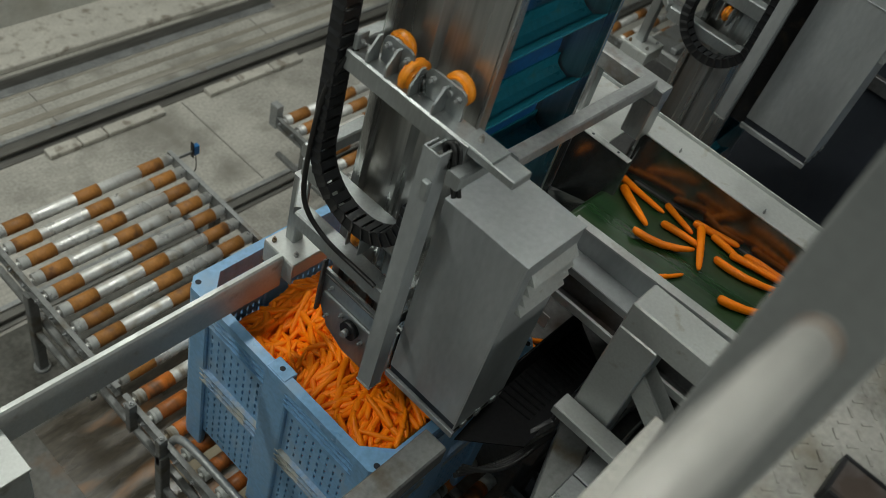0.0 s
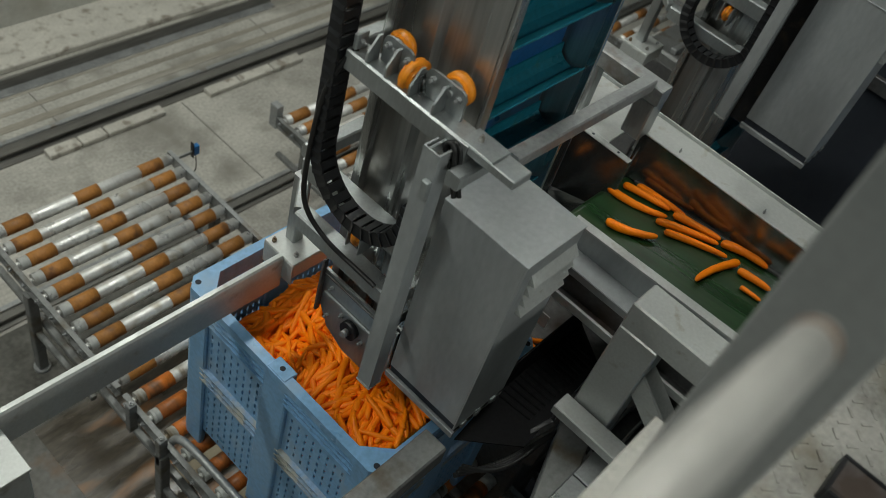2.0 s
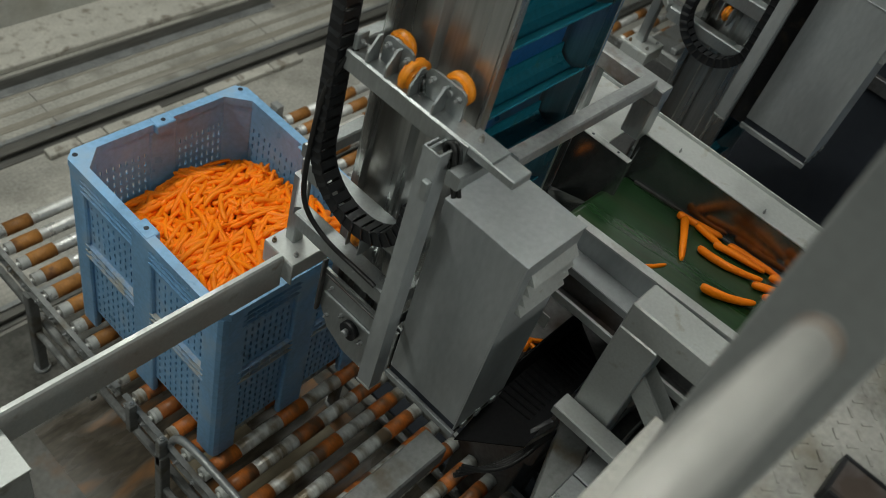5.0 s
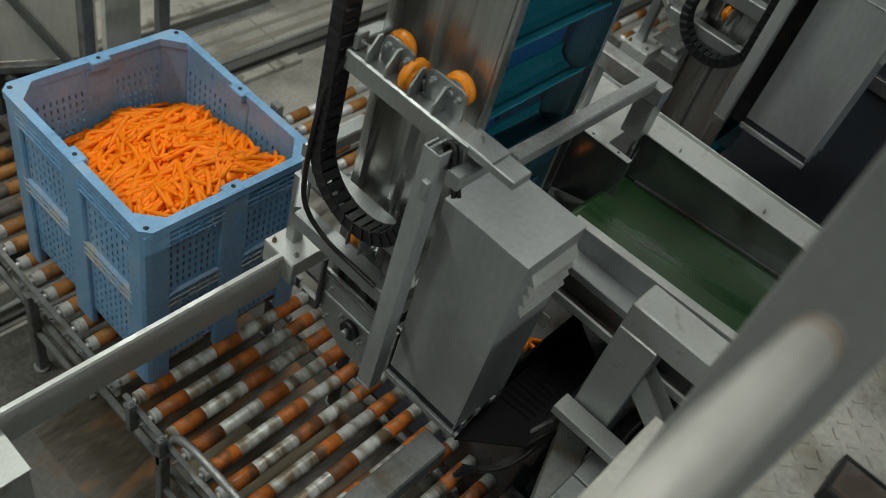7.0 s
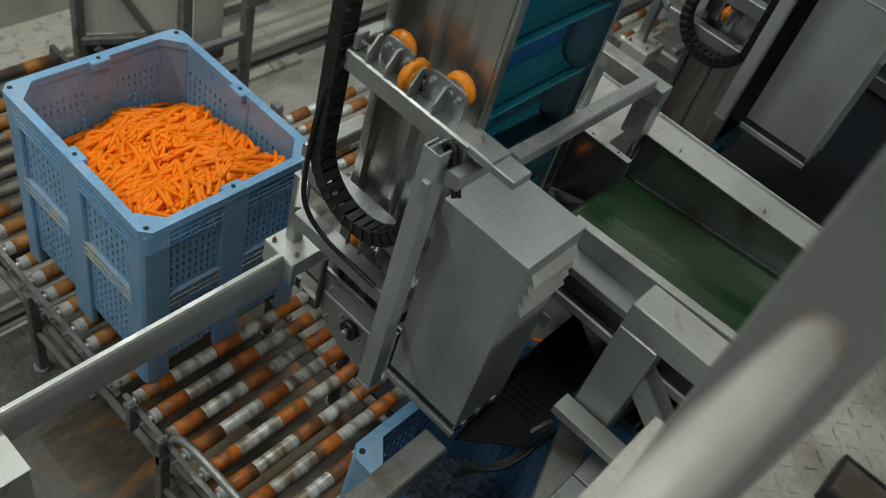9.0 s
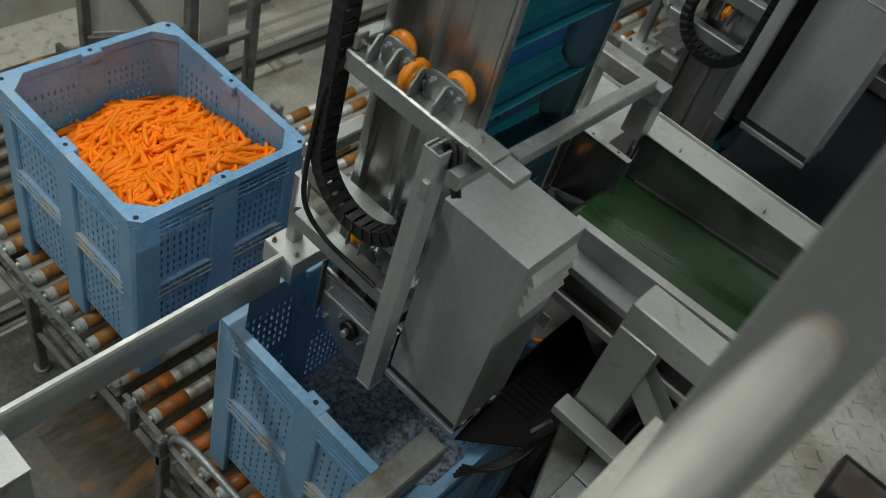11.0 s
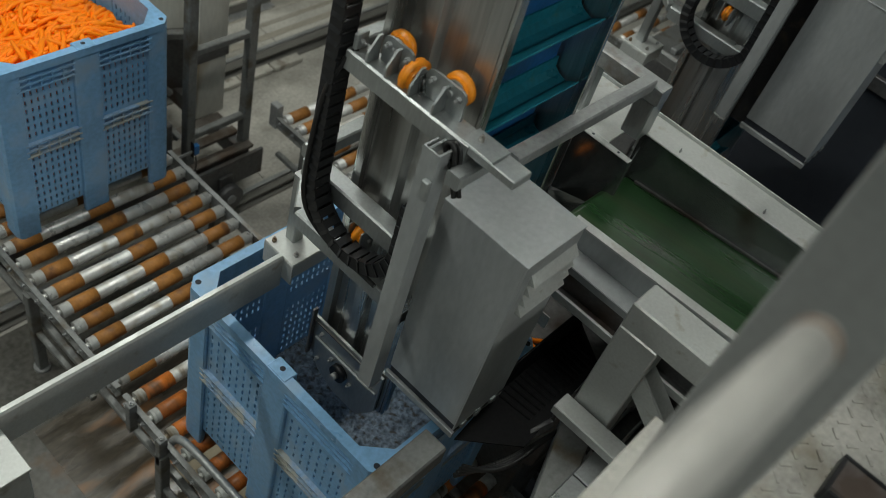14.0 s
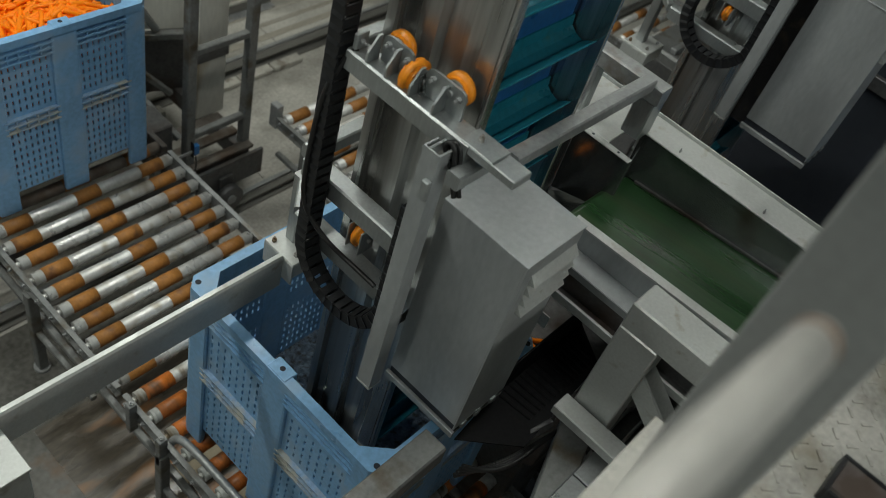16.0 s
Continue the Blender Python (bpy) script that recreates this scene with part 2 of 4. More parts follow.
solid("ceiling", B(-7, 12, -9, 4.3, 8, 8.2), DARKWALL, "unseen dark hall ceiling toned to limit bounced light", "ceiling", kind="structure")
for lx, ly, pw in LAMPS:
    lamp = thing("ceiling_lamp", pose(lx, ly, 7.7), "unseen ceiling lamp placed to light the machines", "lamp", "ceiling lamps")
    part("housing", B(-1.55, 1.55, -0.3, 0.3, 0.02, 0.3, 0.02), STEEL_PALE, lamp)

# floor rails for the transfer cart
for k, (ry, w, h) in enumerate(((1.36, 0.06, 0.05), (2.70, 0.10, 0.07))):
    rail = thing("floor_rail", pose(0, ry, 0), "dark worn steel rail set along the concrete floor", "rail", "cart rails")
    bm = bmesh.new()
    box(bm, -7, 11, -w, w, 0.0, 0.012)
    box(bm, -7, 11, -0.015, 0.015, 0.012, h - 0.02)
    box(bm, -7, 11, -w * 0.42, w * 0.42, h - 0.02, h, 0.004)
    part("rail", bm, RAIL, rail)
    part("side_strip", B(-7, 11, w + 0.01, w + 0.05, 0, 0.02, 0.003), GALV, rail)
up = thing("guide_channel", pose(0, 3.40, 0), "long folded steel guide channel lying on the floor by the wall", "channel")
part("web", B(-7, 3.66, -0.012, 0.012, 0, 0.10, 0.002), RAIL, up)
part("flange", B(-7, 3.66, -0.10, -0.012, 0.0, 0.012, 0.002), GALV, up)
for k in range(3):
    part("bolt", CY((3.6 - 0.05 * k, -0.05, 0.012), (3.6 - 0.05 * k, -0.05, 0.02), 0.008, 6), GALV, up)
ledge = solid("concrete_ledge", B(-7, 12, 3.56, 4.05, 0, 0.06, 0.01), CONCRETE_PALE, "low pale concrete ledge at the foot of the wall", "ledge", kind="structure")
rng = random.Random(4)
for x0, x1 in ((0.84, 1.10), (1.11, 1.32), (1.33, 1.85), (2.29, 2.62), (2.63, 2.98), (2.99, 3.32), (3.75, 4.4)):
    solid("kerb_stone", B(x0, x1, 2.50, 2.60, 0, 0.05, 0.008), CONCRETE_PALE, "pale chipped concrete kerb stone beside the floor rail", "kerb stone", "kerb stones")
# soft shadow bands between the rails, painted as thin darker floor strips
SHADOW_BAND = mat("painted_shadow_band", (0.29, 0.27, 0.225), 0.7, 0, 0.3, 1.5, 40, 0.3, dirt=(0.41, 0.395, 0.36), dirt_amt=0.3, dirt_scale=2.0, stretch=(0.25, 2.0, 1))
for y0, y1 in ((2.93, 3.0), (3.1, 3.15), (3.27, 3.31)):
    solid("worn_track", B(-7, 6, y0, y1, 0, 0.004), SHADOW_BAND, "darker strip on the concrete floor painted as a soft shadow band", "floor mark", kind="structure")
for x, y0, y1 in ((2.05, 1.5, 2.58), (3.3, 2.8, 3.38), (1.1, 2.8, 3.38)):
    solid("floor_joint", B(x, x + 0.007, y0, y1, 0, 0.003), RAIL, "dark saw-cut joint in the concrete floor", "floor joint", kind="structure")
# damp floor strip under the conveyor, with the shade put into its dark colour
solid("drain_floor", B(-4.5, 1.3, -3.2, 1.27, 0.0, 0.006), DARKFLOOR, "damp floor strip beneath the roller conveyor, darkened for the shade there", "floor", kind="structure")

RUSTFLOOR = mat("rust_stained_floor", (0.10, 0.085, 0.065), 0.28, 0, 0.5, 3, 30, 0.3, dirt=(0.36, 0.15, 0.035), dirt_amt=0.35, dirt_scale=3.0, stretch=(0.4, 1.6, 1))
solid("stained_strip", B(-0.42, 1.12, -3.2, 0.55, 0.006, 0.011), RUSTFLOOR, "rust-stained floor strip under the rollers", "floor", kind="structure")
BOARD = mat("tan_board", (0.34, 0.29, 0.2), 0.7, 0, 0.3, 8, 40, 0.2, dirt=(0.2, 0.13, 0.06), dirt_amt=0.3, stretch=(0.2, 1, 1), rnd=0.4)
for k in range(9):
    solid("base_board", B(0.02 + 0.10 * (k % 2), 0.55 + 0.4 * ((k * 3) % 2), -0.30 - 0.33 * k, -0.16 - 0.33 * k, 0.011, 0.06, 0.006), BOARD, "tan dirty board lying under the rollers", "board", "boards under the rollers")

# sensor on a wire
sn = thing("light_sensor", pose(1.31, 1.395, 0), "small blue sensor on a bracket at the conveyor end", "sensor")
part("case", B(-0.022, 0.022, -0.018, 0.018, 0.72, 0.80, 0.004), SENSOR, sn, "blue sensor case")
part("bracket", B(-0.19, -0.023, -0.006, 0.006, 0.735, 0.76, 0.002), GALV, sn)
part("back_plate", B(-0.030, -0.0225, -0.018, 0.018, 0.70, 0.83, 0.002), BLACK, sn)
tube_curve("lead", [(0, 0, 0.72), (0.005, 0, 0.66), (0.01, -0.01, 0.60), (-0.02, -0.02, 0.55), (-0.12, -0.03, 0.60)], 0.004, RUBBER, sn)

# ---- roller conveyors ----
R0 = 0.039


def conveyor(name, x0, x1, ys, tube_mat, sleeve_mat, label, legs, rail_over=0.05, sleeve_len=0.16):
    cv = thing(name, pose(0, 0, 0), label, "roller conveyor", "roller conveyors")
    ylo, yhi = min(ys) - rail_over, max(ys) + rail_over
    zc = ROLL_TOP - R0
    for s, x in ((-1, x0), (1, x1)):
        part("side_rail", channel(bmesh.new(), (x + s * 0.02, ylo, zc - 0.02), (x + s * 0.02, yhi, zc - 0.02), 0.03, 0.085, 0.006, s), FRAMEP if s < 0 else GALV, cv)
        part("low_rail", tube(bmesh.new(), (x - s * 0.01, ylo, 0.45), (x - s * 0.01, yhi, 0.45), 0.04), FRAMEP, cv)
    L = x1 - x0
    bm = CY((0, 0, 0), (L, 0, 0), R0, 18)
    cyl(bm, (-0.02, 0, 0), (0, 0, 0), R0 * 0.45, 10)
    cyl(bm, (L, 0, 0), (L + 0.02, 0, 0), R0 * 0.45, 10)
    me = bpy.data.meshes.new("roller")
    bm.to_mesh(me)
    bm.free()
    me.materials.append(tube_mat)
    bs = CY((0, 0, 0), (sleeve_len, 0, 0), R0 + 0.003, 18)
    ms = bpy.data.meshes.new("sleeve")
    bs.to_mesh(ms)
    bs.free()
    ms.materials.append(sleeve_mat)
    nut = CY((0, 0, 0), (-0.010, 0, 0), 0.013, 6, smooth=False)
    cyl(nut, (-0.010, 0, 0), (-0.020, 0, 0), 0.007, 8)
    mn = bpy.data.meshes.new("axle_nut")
    nut.to_mesh(mn)
    nut.free()
    mn.materials.append(GALV)
    for y in ys:
        share("axle_nut", mn, cv, pose(x0 - 0.05, y, zc - 0.005))
        ro = share("roller", me, cv, pose(x0, y, zc))
        for sx in (0.05, L * 0.5 - sleeve_len * 0.5, L - sleeve_len - 0.07):
            share("sleeve", ms, ro, pose(sx + rng.uniform(-0.012, 0.012), 0, 0, rng.uniform(0, 80)))
    for lx, ly in legs:
        lg = part("leg", tube(bmesh.new(), (lx, ly, 0.01), (lx, ly, zc - 0.065), 0.06), FRAMEP, cv)
        part("foot_pad", CY((lx, ly, 0), (lx, ly, 0.03), 0.05, 16), GALV, lg)
        if lx < 0:
            part("tie_bar", tube(bmesh.new(), (lx, ly - 0.03, 0.40), (lx, ly - 0.60, 0.40), 0.035), FRAMEP, lg)
    return cv


upper = [0.527 + 0.139 * i for i in range(-3, 7)]
cv1 = conveyor("roller_conveyor", -0.11, 1.075, upper, ROLLER, SLEEVE, "steel roller conveyor with brown sleeves leading to the transfer cart", [(-0.15, 0.92), (1.12, 0.92), (1.12, 0.3)])
lower = [-0.043 - 0.141 * i for i in range(0, 31)]
cv2 = conveyor("roller_conveyor", -0.11, 1.045, lower, ROLLER_WET, SLEEVE_RUST, "wet scuffed roller conveyor with rust orange sleeves under the filler", [(-0.17, -0.36), (-0.17, -1.7), (1.1, -0.4), (1.1, -1.7)], sleeve_len=0.17)
for yy in (-0.1, -0.36):
    st = part("rail_clamp", B(-0.20, -0.15, yy - 0.02, yy + 0.02, 0.66, 0.90, 0.004), FRAMEP, cv2)
    bolt(st, (-0.175, yy, 0.90), (0, 0, 1), 0.012)
gd = thing("side_guide_tube", pose(0, 0, 0), "bent steel guide tube along the conveyor edge", "guide tube")
tube_curve("tube", [(-0.12, -0.36, 0.80), (-0.10, -0.38, 0.90), (-0.09, -0.5, 0.92), (-0.09, -1.0, 0.92), (-0.09, -2.2, 0.92)], 0.022, GALV, gd)
cv3 = conveyor("roller_conveyor", 1.98, 3.15, [1.26 - 0.139 * i for i in range(0, 6)], ROLLER, SLEEVE, "steel roller conveyor with brown sleeves behind the filler", [(1.96, 1.0), (3.18, 1.0)])
cv5 = conveyor("roller_conveyor", 2.86, 4.0, [-0.7 - 0.16 * i for i in range(0, 18)], ROLLER_OLD, SLEEVE_RUST, "dark roller conveyor under the second filler", [(2.82, -1.0), (4.05, -1.0), (2.82, -3.2), (4.05, -3.2)])
cv4 = conveyor("roller_conveyor", 5.35, 6.5, [0.70 - 0.16 * i for i in range(0, 3)], ROLLER, SLEEVE, "steel roller conveyor with brown sleeves seen far behind", [(5.3, 0.4), (6.55, 0.4)])
stop = part("end_stop", B(1.93, 1.99, 1.30, 1.38, 0.72, 0.92, 0.005), GALV, cv3)

# ---- bins ----
A_, B_ = 0.93, 1.0965
HX, HY, HB = A_ / 2 + 0.04, B_ / 2 + 0.04, 1.183


def slotted(bm, u0, u1, bands, ncol, plane, outward, thick=0.010, sw=0.0105, sh=0.031):
    """A sheet with real upright slots in it, between u0..u1; bands: (low, high, rows); it stands on the plane at the given offset."""
    margin = (u1 - u0) * 0.10
    pitch = (u1 - u0 - 2 * margin) / (ncol - 1)
    xs = [u0]
    for i in range(ncol):
        c = u0 + margin + pitch * i
        xs += [c - sw / 2, c + sw / 2]
    xs.append(u1)
    zs = [bands[0][0]]
    for z0, z1, nrow in bands:
        zp = (z1 - z0) / nrow
        for i in range(nrow):
            c = z0 + zp * (i + 0.5)
            zs += [c - sh / 2, c + sh / 2]
    zs.append(HB - 0.04)

    def co(u, z, d):
        if plane[0] == "y":
            return (u, plane[1] + d * outward, z)
        return (plane[1] + d * outward, u, z)
    grid = [[[bm.verts.new(co(u, z, d)) for z in zs] for u in xs] for d in (0, -thick)]
    hole = lambda i, j: i % 2 == 1 and j % 2 == 1
    for i in range(len(xs) - 1):
        for j in range(len(zs) - 1):
            if hole(i, j):
                a, b = grid
                for (p, q), (s, t) in (((i, j), (i + 1, j)), ((i + 1, j), (i + 1, j + 1)), ((i + 1, j + 1), (i, j + 1)), ((i, j + 1), (i, j))):
                    bm.faces.new((a[p][q], a[s][t], b[s][t], b[p][q]))
                continue
            for g in grid:
                bm.faces.new((g[i][j], g[i + 1][j], g[i + 1][j + 1], g[i][j + 1]))


def octagon(hx, hy, c):
    return [(-hx + c, -hy), (hx - c, -hy), (hx, -hy + c), (hx, hy - c), (hx - c, hy), (-hx + c, hy), (-hx, hy - c), (-hx, -hy + c)]


def ring(bm, o, i, z0, z1):
    vs = [[bm.verts.new((x, y, z)) for x, y in loop] for loop, z in ((o, z1), (i, z1), (i, z0), (o, z0))]
    for k in range(4):
        p, q = vs[k], vs[(k + 1) % 4]
        for j in range(8):
            bm.faces.new((p[j], p[(j + 1) % 8], q[(j + 1) % 8], q[j]))
    bmesh.ops.recalc_face_normals(bm, faces=bm.faces)
    return bm


def make_bin(m, label):
    bn = thing("pallet_bin", m, label, "plastic bin", "plastic pallet bins")
    rim = part("rim", ring(bmesh.new(), octagon(HX, HY, 0.045), octagon(HX - 0.046, HY - 0.046, 0.10), HB - 0.045, HB), BLUE, bn)
    for x, y, sx, sy in ((0, HY - 0.038, 0.055, 0.036), (0, -HY + 0.038, 0.055, 0.036), (HX - 0.038, 0, 0.036, 0.055), (-HX + 0.038, 0, 0.036, 0.055)):
        part("rim_tab", B(x - sx, x + sx, y - sy, y + sy, HB - 0.05, HB + 0.003, 0.005), BLUE, rim)
    for x, y in ((1, 1), (1, -1), (-1, 1), (-1, -1)):
        part("drain_hole", CY((x * A_ / 2, y * B_ / 2, HB - 0.01), (x * A_ / 2, y * B_ / 2, HB + 0.0015), 0.013, 14), SHADE_BLACK, rim)
    for x, y in ((0, B_ / 2), (0, -B_ / 2), (A_ / 2, 0), (-A_ / 2, 0)):
        part("drain_hole", CY((x, y, HB - 0.01), (x, y, HB + 0.0045), 0.012, 14), SHADE_BLACK, rim)
    # corner and middle posts that end in feet
    for x in (-1, 1):
        for y in (-1, 1):
            prof = [(0.0, 0.034), (0.010, 0.010), (0.034, 0.0), (0.130, 0.0), (0.136, 0.010), (0.130, 0.034), (0.034, 0.130), (0.010, 0.136), (0.0, 0.130)]
            bm = bmesh.new()
            lo, hi = ([bm.verts.new((x * (HX - 0.008 - a), y * (HY - 0.008 - b), z)) for a, b in prof] for z in (0.0, HB - 0.04))
            for k in range(9):
                bm.faces.new((lo[k], lo[(k + 1) % 9], hi[(k + 1) % 9], hi[k]))
            bm.faces.new(lo)
            bm.faces.new(hi)
            bmesh.ops.recalc_face_normals(bm, faces=bm.faces)
            part("corner_post", bm, BLUE, bn)
    for x, y, sx, sy in ((0, HY - 0.026, 0.078, 0.019), (0, -HY + 0.026, 0.078, 0.019), (HX - 0.026, 0, 0.019, 0.078), (-HX + 0.026, 0, 0.019, 0.078)):
        part("middle_post", B(x - sx, x + sx, y - sy, y + sy, 0, HB - 0.05, 0.012, seg=2), BLUE, bn)
    part("centre_foot", B(-0.08, 0.08, -0.08, 0.08, 0, 0.14, 0.015), BLUE, bn)
    part("bin_floor", B(-HX + 0.03, HX - 0.03, -HY + 0.03, HY - 0.03, 0.13, 0.165), BLUE_FLOOR, bn, "wet glinting perforated bin floor")
    # slotted panels between the posts, with stiffening ribs outside
    for ax, half, off in (("y", HX, HY), ("x", HY, HX)):
        for side in (-1, 1):
            for s in (-1, 1):
                wall = bmesh.new()
                u0, u1 = sorted((s * 0.072, s * (half - 0.13)))
                slotted(wall, u0, u1, ((0.13, 0.58, 8), (0.69, 1.02, 6)), 8, (ax, side * (off - 0.028)), side)
                w = part("slotted_panel", wall, BLUE, bn)
                for zs_, z0, z1 in (((0.585, 0.625, 0.665), 0.585, 0.67), ((1.03, 1.065, 1.10), 1.03, 1.10)):
                    ribs = bmesh.new()
                    for z in zs_:
                        w0, w1 = sorted((side * (off - 0.03), side * (off - 0.004)))
                        if ax == "y":
                            box(ribs, u0 - 0.01, u1 + 0.01, w0, w1, z, z + 0.008)
                        else:
                            box(ribs, w0, w1, u0 - 0.01, u1 + 0.01, z, z + 0.008)
                    for q in (0.2, 0.4, 0.6, 0.8):
                        u = u0 + (u1 - u0) * q
                        w0, w1 = sorted((side * (off - 0.03), side * (off - 0.010)))
                        if ax == "y":
                            box(ribs, u - 0.004, u + 0.004, w0, w1, z0, z1)
                        else:
                            box(ribs, w0, w1, u - 0.004, u + 0.004, z0, z1)
                    part("rib_band", ribs, BLUE_RIB if z0 < 0.9 else BLUE, w, "scuffed pale stiffening ribs" if z0 < 0.9 else "")
    return bn


def bin_pose(y, x=0.0):
    return pose(A_ / 2 + x, y + B_ / 2, ROLL_TOP)


full_bin = make_bin(bin_pose(-1.466), "blue slotted plastic pallet bin heaped with carrots")
empty_bin = copy_thing(full_bin, bin_pose(-4.2))
empty_bin["label"] = "empty blue slotted plastic pallet bin with a wet floor"
next_bin = copy_thing(full_bin, bin_pose(-3.35, 2.95))
next_bin["label"] = "blue slotted plastic pallet bin under the second filler"


# ---- carrots ----


def carrot_verts(L, r, bend, seed, sides=8):
    """One tapered, slightly bent carrot along x, centred; returns rings of points."""
    rn = random.Random(seed)
    prof = ((-0.50, 0.25), (-0.485, 0.72), (-0.44, 0.98), (-0.25, 1.0), (0.0, 0.90), (0.25, 0.84), (0.42, 0.70), (0.485, 0.42), (0.50, 0.12))
    ph = rn.uniform(0, 6.28)
    rows = []
    for s, k in prof:
        k *= 1 + rn.uniform(-0.05, 0.05)
        cy = bend * math.cos(ph) * (1 - 4 * s * s) * L
        cz = bend * math.sin(ph) * (1 - 4 * s * s) * L
        rows.append([(s * L, cy + r * k * math.cos(6.2832 * j / sides), cz + r * k * math.sin(6.2832 * j / sides)) for j in range(sides)])
    return np.array(rows)


def carrot_faces(nr, sides, base):
    fs = []
    for i in range(nr - 1):
        for j in range(sides):
            a, b = base + i * sides + j, base + i * sides + (j + 1) % sides
            fs.append((a, b, b + sides, a + sides))
    fs.append(tuple(base + j for j in range(sides))[::-1])
    fs.append(tuple(base + (nr - 1) * sides + j for j in range(sides)))
    return fs


def heap_height(x, y):
    """Surface of the heap in the bin's own space."""
    v = (y + B_ / 2) / B_
    u = (x + A_ / 2) / A_
    z = HB - 0.15 - 0.29 * max(0.0, v) ** 1.5 + 0.05 * math.sin(3.1 * u) - 0.06 * (1 - u) * v
    n = noise.noise(Vector((x * 4, y * 4, 3.0)))
    return z + 0.08 * n


def carrot_heap(m):
    rn = random.Random(11)
    verts, faces, n = [], [], 0
    protos = [carrot_verts(1.0, rr, bb, k) for k, (rr, bb) in enumerate(((0.078, 0.02), (0.088, 0.05), (0.070, 0.07), (0.10, 0.03), (0.082, 0.10), (0.064, 0.03)))]
    ix, iy = HX - 0.075, HY - 0.075
    nx, ny = 18, 20
    for layer in range(2):
        for i in range(nx):
            for j in range(ny):
                x = -ix + 2 * ix * (i + rn.random()) / nx
                y = -iy + 2 * iy * (j + rn.random()) / ny
                L = rn.uniform(0.17, 0.26) * (1.0 if rn.random() < 0.85 else 0.75)
                yaw = 0.5 + 2.0 * noise.noise(Vector((x * 3.2, y * 3.2, 7.0))) + rn.gauss(0, 0.45) + 3.1416 * (rn.random() < 0.5)
                if rn.random() < 0.15:
                    yaw = rn.uniform(0, 6.283)
                x = min(max(x, -ix + abs(math.cos(yaw)) * L * 0.5), ix - abs(math.cos(yaw)) * L * 0.5)
                y = min(max(y, -iy + abs(math.sin(yaw)) * L * 0.5), iy - abs(math.sin(yaw)) * L * 0.5)
                e = 0.05
                gx = (heap_height(x + e, y) - heap_height(x - e, y)) / (2 * e)
                gy = (heap_height(x, y + e) - heap_height(x, y - e)) / (2 * e)
                pitch = math.atan(gx * math.cos(yaw) + gy * math.sin(yaw)) + rn.gauss(0, 0.09)
                z = heap_height(x, y) - 0.022 + layer * 0.027 + rn.uniform(-0.008, 0.014)
                rot = (Matrix.Rotation(yaw, 3, "Z") @ Matrix.Rotation(-pitch, 3, "Y") @ Matrix.Rotation(rn.uniform(0, 6.28), 3, "X"))
                P = protos[rn.randrange(len(protos))].reshape(-1, 3) * np.array((L, 0.195, 0.195))
                P = P @ np.array(rot).T + np.array((x, y, z))
                verts.append(P)
                faces += carrot_faces(9, 8, n)
                n += len(P)
    me = bpy.data.meshes.new("carrot_heap")
    me.from_pydata(np.concatenate(verts).tolist(), [], faces)
    me.polygons.foreach_set("use_smooth", [True] * len(me.polygons))
    me.materials.append(CARROT)
    hp = new("carrot_heap", me)
    hp.matrix_basis = m
    tagged(hp, "loose heap of fresh orange carrots filling the blue bin", "carrots", kind="stuff")
    # packed carrots below the top layers
    bm = bmesh.new()
    k = 14
    g = [[bm.verts.new((-ix + 2 * ix * i / k, -iy + 2 * iy * j / k, heap_height(-ix + 2 * ix * i / k, -iy + 2 * iy * j / k) - 0.045)) for j in range(k + 1)] for i in range(k + 1)]
    for i in range(k):
        for j in range(k):
            bm.faces.new((g[i][j], g[i + 1][j], g[i + 1][j + 1], g[i][j + 1]))
    edge = [g[i][0] for i in range(k + 1)] + [g[k][j] for j in range(1, k + 1)] + [g[i][k] for i in range(k - 1, -1, -1)] + [g[0][j] for j in range(k - 1, 0, -1)]
    low = [bm.verts.new((v.co.x, v.co.y, 0.17)) for v in edge]
    for i in range(len(edge)):
        j = (i + 1) % len(edge)
        bm.faces.new((edge[i], low[i], low[j], edge[j]))
    bm.faces.new(low[::-1])
    bmesh.ops.recalc_face_normals(bm, faces=bm.faces)
    part("packed_core", bm, CARROT_SHADE, hp, "tightly packed carrots beneath the surface")
    return hp


heap = carrot_heap(bin_pose(-1.466))

# ---- filler: guide frame, guard box, lowering column ----
XC, YB, YF = 0.27, -0.835, -1.25     # column: near side, back, front
XE = 0.84


